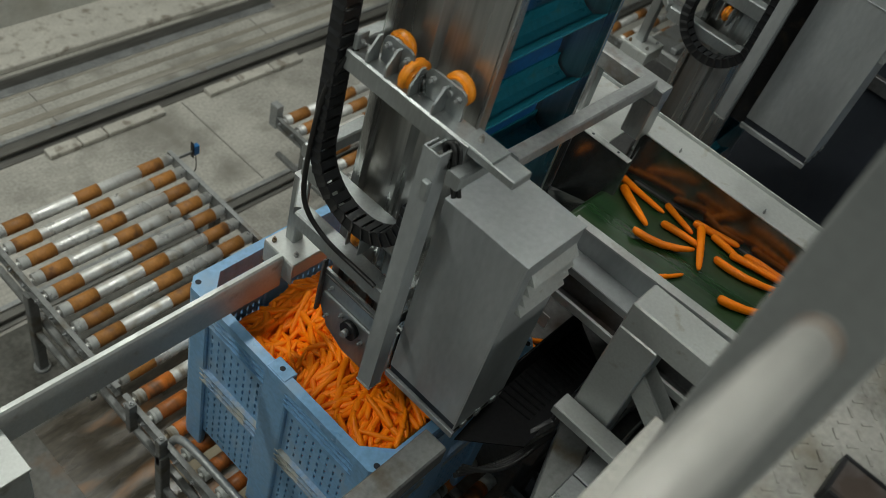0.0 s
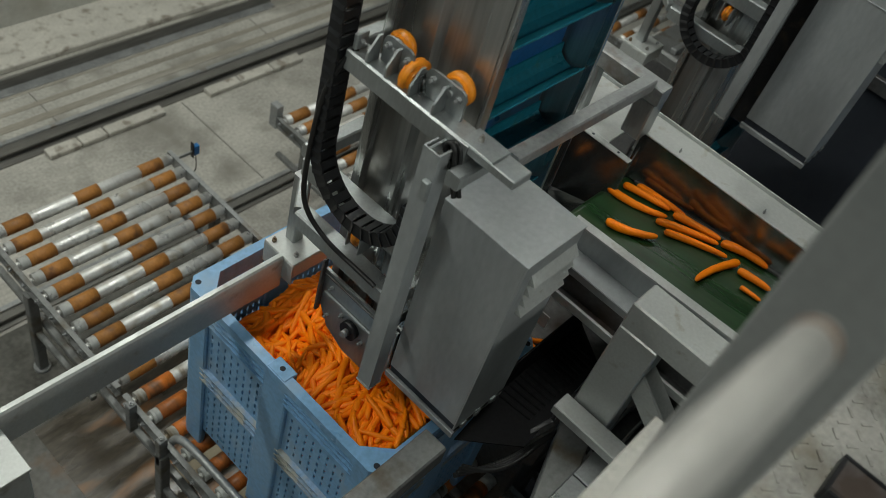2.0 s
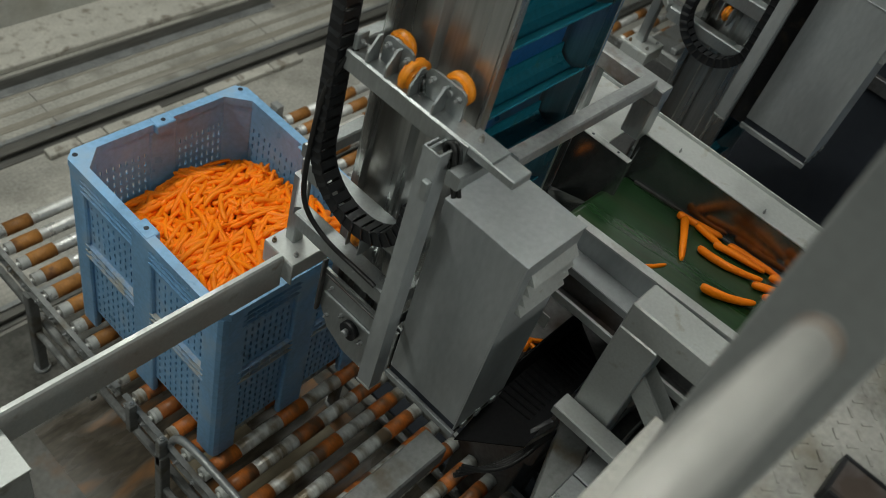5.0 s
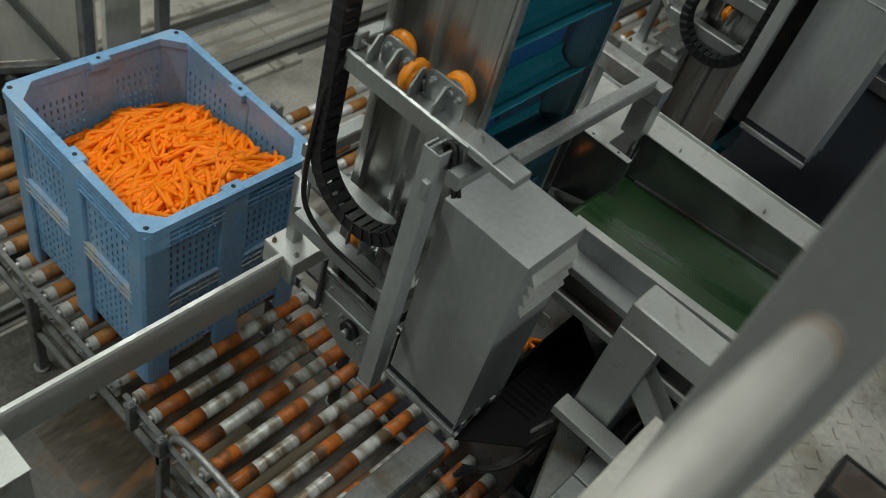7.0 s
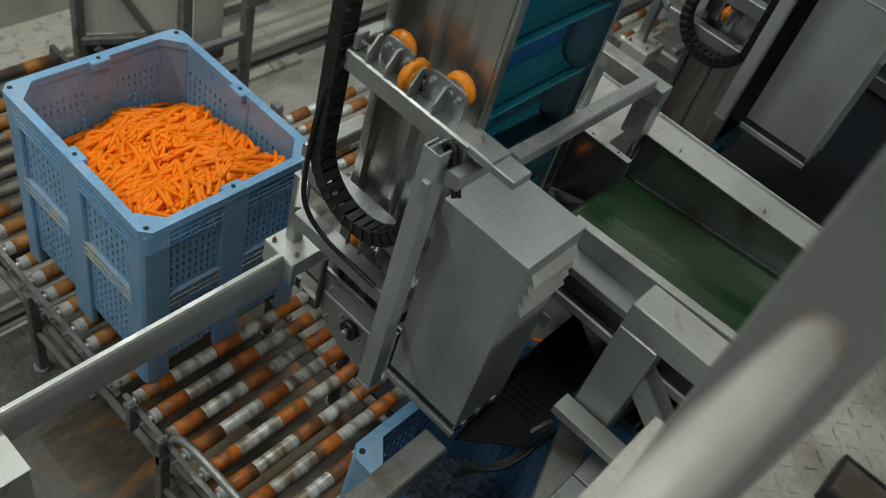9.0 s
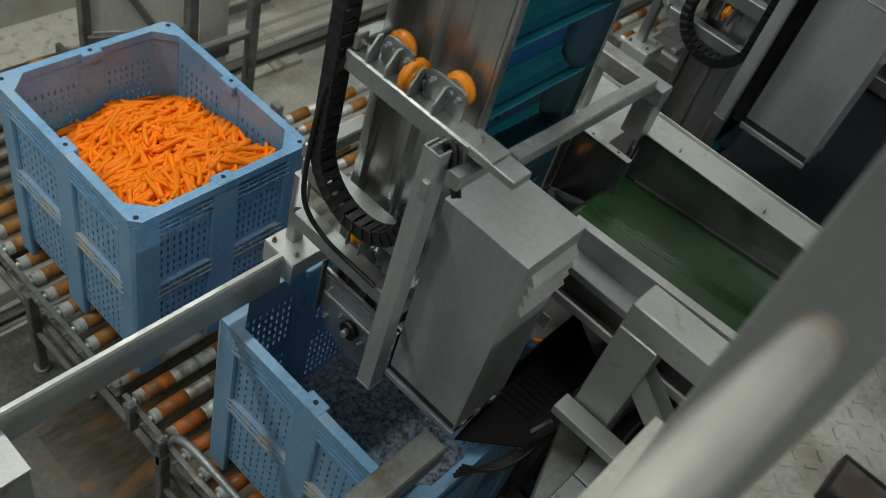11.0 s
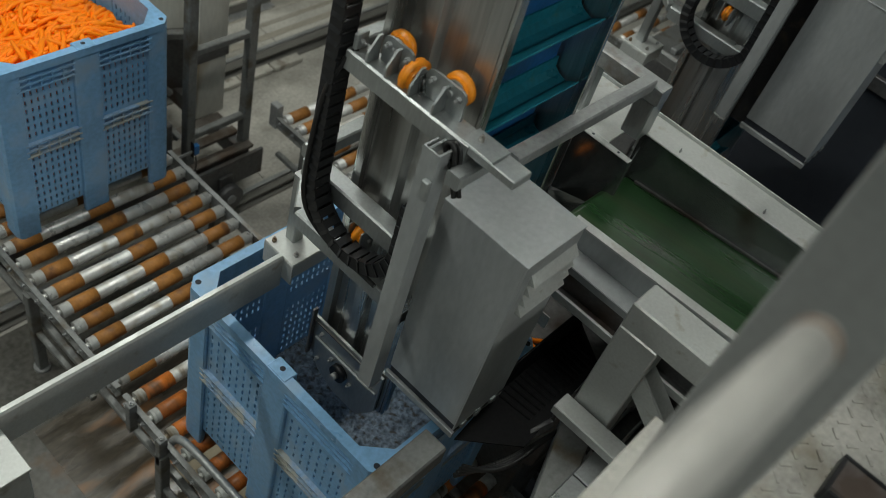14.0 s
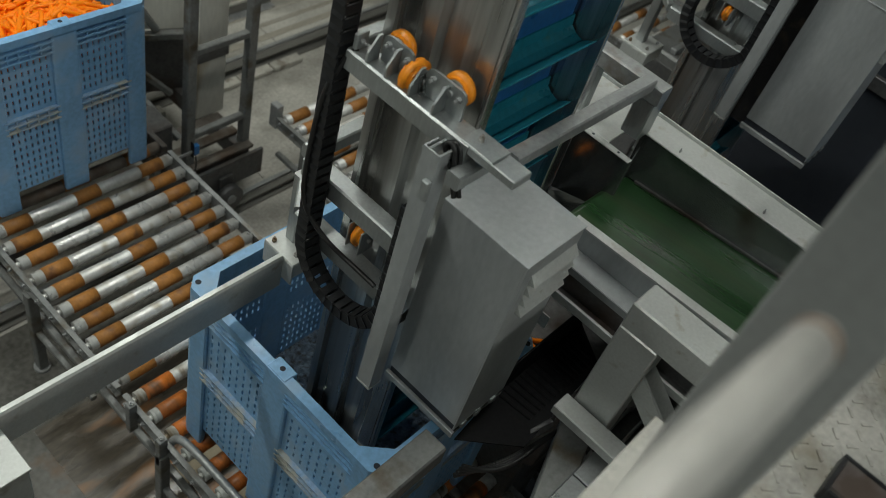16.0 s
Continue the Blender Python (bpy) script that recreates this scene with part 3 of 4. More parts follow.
def make_column(m, chain_mat=BLACK):
    col = thing("lowering_elevator", m, "stainless lowering elevator column with teal cleated belt", "elevator", "lowering elevators")
    z0, z1 = 2.05, 5.2
    # near side: folded sheet with upright grooves
    ys = [YB, YB - 0.035, YB - 0.045, YB - 0.125, YB - 0.14, YB - 0.19, YB - 0.205, YB - 0.285, YB - 0.30, YB - 0.345, YB - 0.355, YF]
    xs = [0, 0, 0.022, 0.022, 0.0, 0.0, 0.03, 0.03, 0.0, 0.0, -0.012, -0.012]
    bm = bmesh.new()
    r = [[bm.verts.new((XC + x + d, y, z)) for y, x in zip(ys, xs)] for d, z in ((0, z0 + 0.12), (0, z1), (0.012, z1), (0.012, z0 + 0.12))]
    for a in range(4):
        for i in range(len(ys) - 1):
            bm.faces.new((r[a][i], r[a][i + 1], r[(a + 1) % 4][i + 1], r[(a + 1) % 4][i]))
    bm.faces.new([q[0] for q in r])
    bm.faces.new([q[-1] for q in r][::-1])
    bmesh.ops.recalc_face_normals(bm, faces=bm.faces)
    part("side_sheet", bm, STEEL_V, col, "grooved stainless side sheet with vertical streaks")
    part("far_sheet", B(XE - 0.012, XE + 0.004, YF - 0.02, YB, z0, z1, 0.002), STEEL_V, col)
    part("back_sheet", B(XC + 0.032, XE - 0.012, YB - 0.012, YB, z0, z1), STEEL_V, col)
    part("front_lip", B(XC - 0.01, XC + 0.03, YF - 0.012, YF, z0 + 0.12, z1, 0.002), STEEL_V, col)
    # foot of the column: angled shoe plate with bearing
    bm = bmesh.new()
    pts = [(YB + 0.005, z0 + 0.36), (YB + 0.012, z0 + 0.17), (YB - 0.06, z0 + 0.05), (YB - 0.16, z0), (YF + 0.1, z0), (YF + 0.02, z0 + 0.12), (YF + 0.02, z0 + 0.36)]
    ra = [bm.verts.new((XC - 0.03, y, z)) for y, z in pts]
    rb = [bm.verts.new((XC - 0.018, y, z)) for y, z in pts]
    n = len(pts)
    for i in range(n):
        bm.faces.new((ra[i], ra[(i + 1) % n], rb[(i + 1) % n], rb[i]))
    bm.faces.new(ra[::-1])
    bm.faces.new(rb)
    bmesh.ops.recalc_face_normals(bm, faces=bm.faces)
    shoe = part("shoe_plate", bm, STEEL, col)
    part("shoe_rim", B(XC - 0.038, XC - 0.031, YF + 0.04, YB + 0.0, z0 + 0.335, z0 + 0.345, 0.002), STEEL_DARK, shoe)
    part("shoe_flap", B(XC - 0.055, XC - 0.031, YB - 0.004, YB + 0.008, z0 + 0.12, z0 + 0.42, 0.002), STEEL_DARK, shoe)
    brg = part("bearing", CY((XC - 0.03, -1.02, z0 + 0.17), (XC - 0.055, -1.02, z0 + 0.17), 0.042, 18), BLACK, shoe)
    part("shaft_end", CY((XC - 0.055, -1.02, z0 + 0.17), (XC - 0.08, -1.02, z0 + 0.17), 0.016, 12), GALV, brg)
    for dy in (-0.06, 0.06):
        bolt(shoe, (XC - 0.03, -1.02 + dy, z0 + 0.17 + dy * 0.4), (-1, 0, 0))
    for y, z in ((YB - 0.05, z0 + 0.29), (YF + 0.08, z0 + 0.29), (YB - 0.05, z0 + 0.12)):
        bolt(shoe, (XC - 0.03, y, z), (-1, 0, 0), 0.009)
    part("clamp_bar", B(XC - 0.040, XC - 0.031, YF + 0.03, YB - 0.02, z0 + 0.235, z0 + 0.25, 0.002), STEEL_BOX, shoe)
    # belt with cleats, moving on the column
    belt = part("lift_belt", B(XC + 0.035, XE - 0.014, YF + 0.12, YF + 0.13, z0 + 0.1, z1), BELT_BLUE, col, "blue lift belt between the teal cleats")
    carrier = part("cleat_carrier", B(XC + 0.05, XE - 0.03, YF + 0.112, YF + 0.119, z0 + 0.4, z1 - 0.6), BELT_BLUE, col)
    bm = bmesh.new()
    c0 = [(0.0, 0.034), (-0.006, 0.034), (-0.008, -0.004), (-0.030, -0.020), (-0.062, -0.030), (-0.104, -0.004), (-0.107, 0.0), (-0.110, -0.003), (-0.106, -0.012), (-0.062, -0.040), (-0.028, -0.034), (0.0, -0.030)]
    fa = [bm.verts.new((XC + 0.04, YF + 0.112 + y, z)) for y, z in c0]
    fb = [bm.verts.new((XE - 0.02, YF + 0.112 + y, z)) for y, z in c0]
    for i in range(len(c0)):
        j = (i + 1) % len(c0)
        bm.faces.new((fa[i], fb[i], fb[j], fa[j]))
    bm.faces.new(fa)
    bm.faces.new(fb[::-1])
    bmesh.ops.recalc_face_normals(bm, faces=bm.faces)
    me = bpy.data.meshes.new("cleat")
    bm.to_mesh(me)
    bm.free()
    me.materials.append(TEAL)
    for k in range(10):
        share("cleat", me, carrier, pose(0, 0, 2.443 + 0.248 * k))
    return col, carrier


def wheel(parent, p, r=0.075, w=0.05, along_x=False):
    """Amber roller turning about an axle along y, or along x."""
    c, ax = Vector(p), Vector((1, 0, 0)) if along_x else Vector((0, 1, 0))
    bm = CY(c - ax * w / 2, c + ax * w / 2, r, 28)
    bmesh.ops.bevel(bm, geom=[e for e in bm.edges if len({f for f in e.link_faces if len(f.verts) > 4}) == 1], offset=0.012, segments=2, affect="EDGES")
    w_ = part("guide_wheel", bm, AMBER, parent, "amber polyurethane guide wheel")
    part("rim_disc", CY(c - ax * (w / 2 + 0.002), c + ax * (w / 2 + 0.002), r * 0.66, 24), GALV, w_)
    part("hub", CY(c - ax * (w / 2 + 0.006), c + ax * (w / 2 + 0.006), r * 0.42, 20), STEEL_DARK, w_)
    part("axle", CY(c - ax * (w / 2 + 0.025), c + ax * (w / 2 + 0.012), r * 0.18, 12), GALV, w_)
    return w_


def prism(pts, d):
    """A flat plate from its outline, given thickness along d."""
    bm = bmesh.new()
    d = Vector(d)
    ra = [bm.verts.new(p) for p in pts]
    rb = [bm.verts.new(Vector(p) + d) for p in pts]
    n = len(pts)
    for i in range(n):
        bm.faces.new((ra[i], ra[(i + 1) % n], rb[(i + 1) % n], rb[i]))
    bm.faces.new(ra[::-1])
    bm.faces.new(rb)
    bmesh.ops.recalc_face_normals(bm, faces=bm.faces)
    return bm


def bracket_plate(x, ya, yb, z, h):
    """Upright plate along the beam with rounded upper corners."""
    c = 0.022
    out = [(ya, 0), (ya, h - c), (ya - c * 0.3, h - c * 0.3), (ya - c, h), (yb + c, h), (yb + c * 0.3, h - c * 0.3), (yb, h - c), (yb, 0)]
    return prism([(x, y, z + v) for y, v in out], (0.008, 0, 0))


def gusset(y, x0, x1, z, h):
    """Upright rib across the beam, cut back towards the front."""
    out = [(x0, 0), (x1, 0), (x1, h), (x1 - 0.016, h), (x0, h * 0.42)]
    return prism([(x, y, z + v) for x, v in out], (0, 0.007, 0))


def make_frame(m):
    fr = thing("filler_frame", m, "stainless guide frame with amber wheels round the elevator", "machine frame", "filler frames")
    # upper beam with wheels
    ub = part("upper_beam", tube(bmesh.new(), (0.16, -0.84, 3.455), (0.16, -1.33, 3.455), 0.08, 0.075), STEEL, fr)
    part("beam_end_plate", B(0.122, 0.20, -1.50, -1.33, 3.462, 3.492, 0.003), STEEL, ub)
    part("channel_arm", tube(bmesh.new(), (0.07, -1.345, 3.40), (0.26, -1.345, 3.40), 0.05), STEEL, ub)
    part("splice_plate", B(0.118, 0.202, -1.42, -1.30, 3.494, 3.50, 0.002), STEEL, ub)
    bolt(ub, (0.16, -1.34, 3.50), (0, 0, 1), 0.009)
    for ya, yb in ((-0.928, -1.046), (-1.100, -1.249)):
        bk = part("wheel_bracket", bracket_plate(0.172, ya, yb, 3.493, 0.094), STEEL, ub)
        for y in (ya + 0.006, (ya + yb) / 2 - 0.012):
            part("gusset", gusset(y, 0.122, 0.172, 3.493, 0.082), STEEL, bk)
        for q in (0.2, 0.52, 0.85):
            bolt(bk, (0.172, ya + (yb - ya) * q, 3.562 - 0.006 * q), (-1, 0, 0), 0.010)
    wheel(ub, (0.212, -0.965, 3.550), 0.048, 0.042, True)
    wheel(ub, (0.212, -1.193, 3.556), 0.051, 0.042, True)
    wheel(ub, (0.188, -1.050, 3.508), 0.058, 0.045)
    part("lug_block", B(0.13, 0.18, -0.865, -0.85, 3.493, 3.55, 0.003), STEEL, ub)
    bolt(ub, (0.15, -0.866, 3.525), (0, -1, 0), 0.009)
    part("back_tie", tube(bmesh.new(), (0.20, -0.80, 3.46), (0.62, -0.80, 3.46), 0.05), STEEL, fr)
    part("front_tie", tube(bmesh.new(), (0.47, -1.29, 3.232), (1.335, -1.29, 3.198), 0.055), GALV, fr)
    # lower pair of beams
    lb = part("middle_beam", tube(bmesh.new(), (0.215, -0.68, 2.86), (0.215, -1.20, 2.86), 0.07, 0.085), STEEL, fr)
    b3 = part("lower_beam", tube(bmesh.new(), (0.215, -0.68, 2.59), (0.215, -1.20, 2.59), 0.07, 0.075), STEEL, fr)
    wheel(lb, (0.208, -0.985, 2.765), 0.048, 0.04)
    part("ear_plate", B(0.165, 0.235, -0.958, -0.951, 2.71, 2.817, 0.002), STEEL, lb)
    part("ear_plate", B(0.165, 0.235, -1.019, -1.012, 2.71, 2.817, 0.002), STEEL, lb)
    part("back_tie", tube(bmesh.new(), (0.24, -0.64, 2.86), (0.75, -0.64, 2.86), 0.06), STEEL, fr)
    # upright channel in front of the column
    ch = sweep(bmesh.new(), ((0.05, -1.267, 2.315), (0.05, -1.267, 3.46)), [(0.0, 0.031), (0.0, -0.031), (-0.06, -0.031), (-0.06, -0.025), (-0.006, -0.025), (-0.006, 0.025), (-0.06, 0.025), (-0.06, 0.031)])
    cc = part("upright_channel", ch, STEEL_BOX, fr)
    part("channel_foot", B(0.048, 0.112, -1.300, -1.234, 2.305, 2.313), STEEL_PALE, cc)
    part("channel_stay", B(0.056, 0.258, -1.235, -1.23, 2.50, 2.56, 0.001), STEEL, cc)
    part("channel_stay", B(0.056, 0.16, -1.26, -1.25, 3.43, 3.46, 0.001), STEEL, cc)
    part("cable_clip", B(0.03, 0.048, -1.30, -1.275, 3.30, 3.37, 0.003), STEEL, cc)
    # corner bracket on the cross beam
    br = part("corner_bracket", B(0.238, 0.44, -0.66, -0.48, 2.245, 2.255, 0.003), STEEL_PALE, fr)
    part("bracket_skirt", B(0.238, 0.246, -0.66, -0.48, 2.13, 2.245, 0.002), STEEL_PALE, br)
    part("bracket_skirt", B(0.246, 0.44, -0.66, -0.652, 2.17, 2.245, 0.002), STEEL_PALE, br)
    for x, y in ((0.265, -0.51), (0.285, -0.625), (0.405, -0.625), (0.405, -0.52)):
        bolt(br, (x, y, 2.255), (0, 0, 1))
    part("post", tube(bmesh.new(), (0.345, -0.54, 2.255), (0.345, -0.54, 2.62), 0.055), STEEL, br)
    part("post_tie", tube(bmesh.new(), (0.33, -0.56, 2.60), (0.215, -0.67, 2.60), 0.045), STEEL, br)
    return fr


def make_guard(m, wide=0.0):
    g = thing("guard_box", m, "grey stainless guard box with a slotted foot and louvres", "guard box", "guard boxes")
    X0, X1, Y0, Y1, Z0, Z1 = 0.213, 0.51, -1.60 - wide, -1.257, 2.2, 3.18
    part("top_cover", B(X0 - 0.004, X1 + 0.004, Y0 - 0.004, Y1, Z1 - 0.008, Z1, 0.002), STEEL_BOX, g)
    part("side_sheet", B(X0, X0 + 0.006, Y0 + 0.006, Y1, Z0 + 0.075, Z1 - 0.008, 0.001), STEEL_BOX, g)
    part("front_sheet", B(X0, X1, Y0, Y0 + 0.006, Z0 + 0.045, Z1 - 0.008, 0.001), STEEL_BOX, g)
    part("far_sheet", B(X1 - 0.006, X1, Y0 + 0.006, Y1, Z0 + 0.045, Z1 - 0.008, 0.001), STEEL_BOX, g)
    foot = part("foot_band", B(X0 - 0.006, X0 + 0.01, Y0 - 0.005, Y1 + 0.01, Z0, Z0 + 0.033, 0.003), STEEL_BOX, g)
    part("foot_slot", B(X0 + 0.011, X0 + 0.02, Y0 + 0.002, Y1, Z0 + 0.01, Z0 + 0.10), SHADE_BLACK, foot)
    part("foot_tray", B(X0 + 0.02, X1, Y0, Y1, Z0 + 0.005, Z0 + 0.02), STEEL_DARK, foot)
    if wide:
        # black strip added to hide the belt and keep this gap dark
        part("gap_seal", B(X0 + 0.03, X0 + 0.036, Y1, Y1 + 0.11, Z0, Z1, 0.001), MATT_RUBBER, g, "black strip added to keep the gap dark")
    for x in (0.25, 0.33, 0.42):
        part("latch", B(x, x + 0.03, Y0 - 0.010, Y0 + 0.002, Z0 + 0.03, Z0 + 0.06, 0.003), STEEL, g)
    for k in range(4):
        bm = bmesh.new()
        z = Z1 - 0.075 - 0.049 * k
        v = [bm.verts.new(p) for p in ((0.265, Y0, z), (0.50, Y0, z), (0.50, Y0 - 0.026, z - 0.036), (0.265, Y0 - 0.026, z - 0.036), (0.265, Y0, z - 0.040), (0.50, Y0, z - 0.040))]
        for f in ((0, 1, 2, 3), (3, 2, 5, 4), (0, 3, 4), (1, 5, 2), (0, 4, 5, 1)):
            bm.faces.new([v[i] for i in f])
        bmesh.ops.recalc_face_normals(bm, faces=bm.faces)
        part("louvre", bm, STEEL_PALE, g)
    return g


col1, cleats1 = make_column(pose(0, 0, 0))
frame1 = make_frame(pose(0, 0, 0))
guard1 = make_guard(pose(0, 0, 0))
D2 = pose(2.80, 0.05, 0)
col2 = copy_thing(col1, pose(2.80, 0.05, -0.76))
frame2 = copy_thing(frame1, D2)
guard2 = make_guard(pose(2.85, -0.05, 0), 0.07)

# cross beam over the bins and its post
cb = thing("cross_beam", pose(0, 0, 0), "pale folded steel cross beam carried over the bins", "beam")
bm = sweep(bmesh.new(), ((0.235, -0.605, 2.08), (-0.99, -0.605, 2.08)), [(0, 0), (0.008, 0), (0.008, 0.165), (0.024, 0.177), (0.024, 0.185), (0.006, 0.185), (0, 0.176)])
part("beam", bm, STEEL_PALE, cb)
part("post", B(-1.10, -0.965, -0.79, -0.60, 0.0, 2.19, 0.006), STEEL_PALE, cb)
part("cap_plate", B(-1.11, -0.96, -0.80, -0.60, 2.19, 2.20, 0.002), STEEL_PALE, cb)
cb2 = thing("front_beam", pose(0, 0, 0), "grimy grey steel beam across the front of the bin bay", "beam")
part("beam", tube(bmesh.new(), (-0.5, -1.57, 2.14), (0.17, -1.57, 2.14), 0.11, 0.11, 0.008), FRAMEP, cb2)
part("post", tube(bmesh.new(), (-0.55, -1.62, 0), (-0.55, -1.62, 2.18), 0.1, 0.1), STEEL, cb2)

# ---- cable chain ----
CH_X, CH_Y, CH_R, CH_FIX = 0.135, -1.005, 0.205, 3.13
PITCH = 0.045


def chain_point(s, dz):
    """Place and upward lean at arc length s from the fixed end, with the column lowered by dz."""
    zc = 3.10 + dz / 2
    l1 = CH_FIX - zc
    if s < l1:
        return CH_Y - CH_R, CH_FIX - s, -90.0
    a = (s - l1) / CH_R
    if a < math.pi:
        return CH_Y - CH_R * math.cos(a), zc - CH_R * math.sin(a), -90 + math.degrees(a)
    return CH_Y + CH_R, zc + (s - l1 - math.pi * CH_R), 90.0


def link_mesh():
    """One chain link: a hollow frame whose side plates reach back outside the next link."""
    bm = bmesh.new()
    w, h, t = 0.034, 0.026, 0.007
    xs, zs, ys = (-w, -w + t, w - t, w), (-h, -h + t, h - t, h), (-PITCH * 0.30, PITCH * 0.34)
    g = [[[bm.verts.new((x, y, z)) for z in zs] for x in xs] for y in ys]
    for k in range(2):
        for i in range(3):
            for j in range(3):
                if i == 1 and j == 1:
                    continue
                q = (g[k][i][j], g[k][i + 1][j], g[k][i + 1][j + 1], g[k][i][j + 1])
                bm.faces.new(q if k else q[::-1])
    for loop in ([(0, 0), (1, 0), (2, 0), (3, 0), (3, 1), (3, 2), (3, 3), (2, 3), (1, 3), (0, 3), (0, 2), (0, 1)], [(1, 1), (1, 2), (2, 2), (2, 1)]):
        for n in range(len(loop)):
            (a, b), (c, d) = loop[n], loop[(n + 1) % len(loop)]
            bm.faces.new((g[0][a][b], g[0][c][d], g[1][c][d], g[1][a][b]))
    bmesh.ops.recalc_face_normals(bm, faces=bm.faces)
    for sign, reach, splay in ((-1, 0.30, 1.16), (1, 0.26, 0.97)):
        side = [f for f in bm.faces if f.normal.y * sign > 0.9 and abs(f.calc_center_median().x) > w - t]
        r = bmesh.ops.extrude_face_region(bm, geom=side)
        for v in [v for v in r["geom"] if isinstance(v, bmesh.types.BMVert)]:
            v.co.y += sign * PITCH * reach
            v.co.x *= splay
            v.co.z *= 0.86
        bmesh.ops.delete(bm, geom=side, context="FACES")
    bmesh.ops.recalc_face_normals(bm, faces=bm.faces)
    me = bpy.data.meshes.new("link")
    bm.to_mesh(me)
    bm.free()
    me.materials.append(BLACK)
    return me


LINK = link_mesh()
NL = 58


def make_chain(m):
    c = thing("cable_chain", m, "black plastic cable chain hanging in a loop beside the elevator", "cable chain", "cable chains")
    links = []
    for i in range(NL):
        y, z, a = chain_point(i * PITCH, 0)
        links.append(share("link", LINK, c, pose(CH_X, y, z, a, 0, 0)))
    return c, links


chain1, links1 = make_chain(pose(0, 0, 0))
chain2, links2 = make_chain(D2)
for i, ln in enumerate(links2):
    y_, z_, a_ = chain_point(i * PITCH, -0.76)
    ln.matrix_basis = pose(CH_X, y_, z_, a_, 0, 0)
hose = thing("cable_hose", pose(0, 0, 0), "thin black cable looped beside the cable chain", "cable")
tube_curve("cable", [(0.14, -0.86, 3.50), (0.10, -0.80, 3.38), (0.095, -0.785, 3.15), (0.095, -0.775, 2.90), (0.10, -0.80, 2.78), (0.15, -0.92, 2.66), (0.17, -1.0, 2.645), (0.17, -1.12, 2.64)], 0.0095, RUBBER, hose)
hose2 = thing("cable_hose", pose(0, 0, 0), "black cables tied to the top of the upright channel", "cable")
for k in range(2):
    tube_curve("cable", [(0.105 + 0.014 * k, -1.347 - 0.008 * k, 3.317), (0.105 + 0.014 * k, -1.319 - 0.008 * k, 3.383), (0.105 + 0.014 * k, -1.293 - 0.008 * k, 3.427), (0.105 + 0.014 * k, -1.267 - 0.008 * k, 3.445), (0.105 + 0.014 * k, -1.275 - 0.008 * k, 3.476), (0.105 + 0.014 * k, -1.300 - 0.008 * k, 3.479), (0.105 + 0.014 * k, -1.315 - 0.008 * k, 3.434), (0.105 + 0.014 * k, -1.324 - 0.008 * k, 3.366)], 0.008, RUBBER, hose2)

# ---- feed trough with green belt ----
tr = thing("feed_trough", pose(0, 0, 0), "stainless feed trough with a wet green belt", "conveyor trough")
BZ = 2.70


def belt_top(y):
    """Height of the belt, which climbs gently away from the elevator."""
    return BZ + 0.014 + 0.08 * max(0.0, min(-1.36 - y, 1.34))


def ramp(x0, x1, prof, th):
    """A bar across x0..x1 whose top follows (y, z) points and whose underside lies th below."""
    bm = bmesh.new()
    rows = [[bm.verts.new(p) for p in ((x0, y, z), (x1, y, z), (x1, y, z - th), (x0, y, z - th))] for y, z in prof]
    for a, b in zip(rows, rows[1:]):
        for k in range(4):
            bm.faces.new((a[k], a[(k + 1) % 4], b[(k + 1) % 4], b[k]))
    bm.faces.new(rows[0])
    bm.faces.new(rows[-1][::-1])
    bmesh.ops.recalc_face_normals(bm, faces=bm.faces)
    return bm


LIP = ((-1.40, BZ + 0.078), (-2.70, BZ + 0.128), (-4.6, BZ + 0.128))
part("belt", ramp(0.958, 1.412, [(y, belt_top(y)) for y in (-1.36, -2.70, -4.6)], 0.03), GREEN, tr, "wet dark green conveyor belt")
part("end_roller", CY((0.96, -1.37, BZ - 0.026), (1.41, -1.37, BZ - 0.026), 0.039, 20), GREEN, tr)
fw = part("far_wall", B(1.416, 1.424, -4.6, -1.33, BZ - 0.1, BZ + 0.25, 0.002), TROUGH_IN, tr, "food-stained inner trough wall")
part("far_flange", B(1.400, 1.55, -4.6, -1.27, BZ + 0.25, BZ + 0.258, 0.002), STEEL_PALE, tr)
part("flange_lip", B(1.55, 1.556, -4.6, -1.27, BZ + 0.22, BZ + 0.275, 0.002), STEEL_PALE, tr)
part("inner_strip", ramp(1.404, 1.4155, [(y, belt_top(y) + 0.012) for y in (-1.40, -2.70, -4.6)], 0.01), STEEL_DARK, tr)
part("near_wall", ramp(0.945, 0.955, [(y, z - 0.009) for y, z in LIP], 0.23), STEEL_BOX, tr)
part("near_lip", ramp(0.930, 0.972, LIP, 0.009), STEEL_PALE, tr)
part("near_ledge", B(0.842, 0.945, -4.6, -1.40, BZ - 0.046, BZ - 0.038, 0.002), STEEL_BOX, tr)
part("ledge_edge", B(0.828, 0.842, -4.6, -1.40, BZ - 0.062, BZ - 0.024, 0.003), STEEL_BOX, tr)
part("ledge_sheet", B(0.834, 0.840, -4.6, -1.40, BZ - 0.149, BZ - 0.063, 0.001), STEEL_DARK, tr)
part("near_flange", B(0.80, 0.944, -4.6, -1.40, BZ - 0.16, BZ - 0.15, 0.002), STEEL_DARK, tr)
part("flange_edge", B(0.785, 0.80, -4.6, -1.40, BZ - 0.175, BZ - 0.135, 0.002), STEEL_PALE, tr)
for y in (-1.5, -1.9, -2.4, -3.4):
    bolt(tr, (1.43, y, BZ + 0.258), (0, 0, 1), 0.005, "rivet")
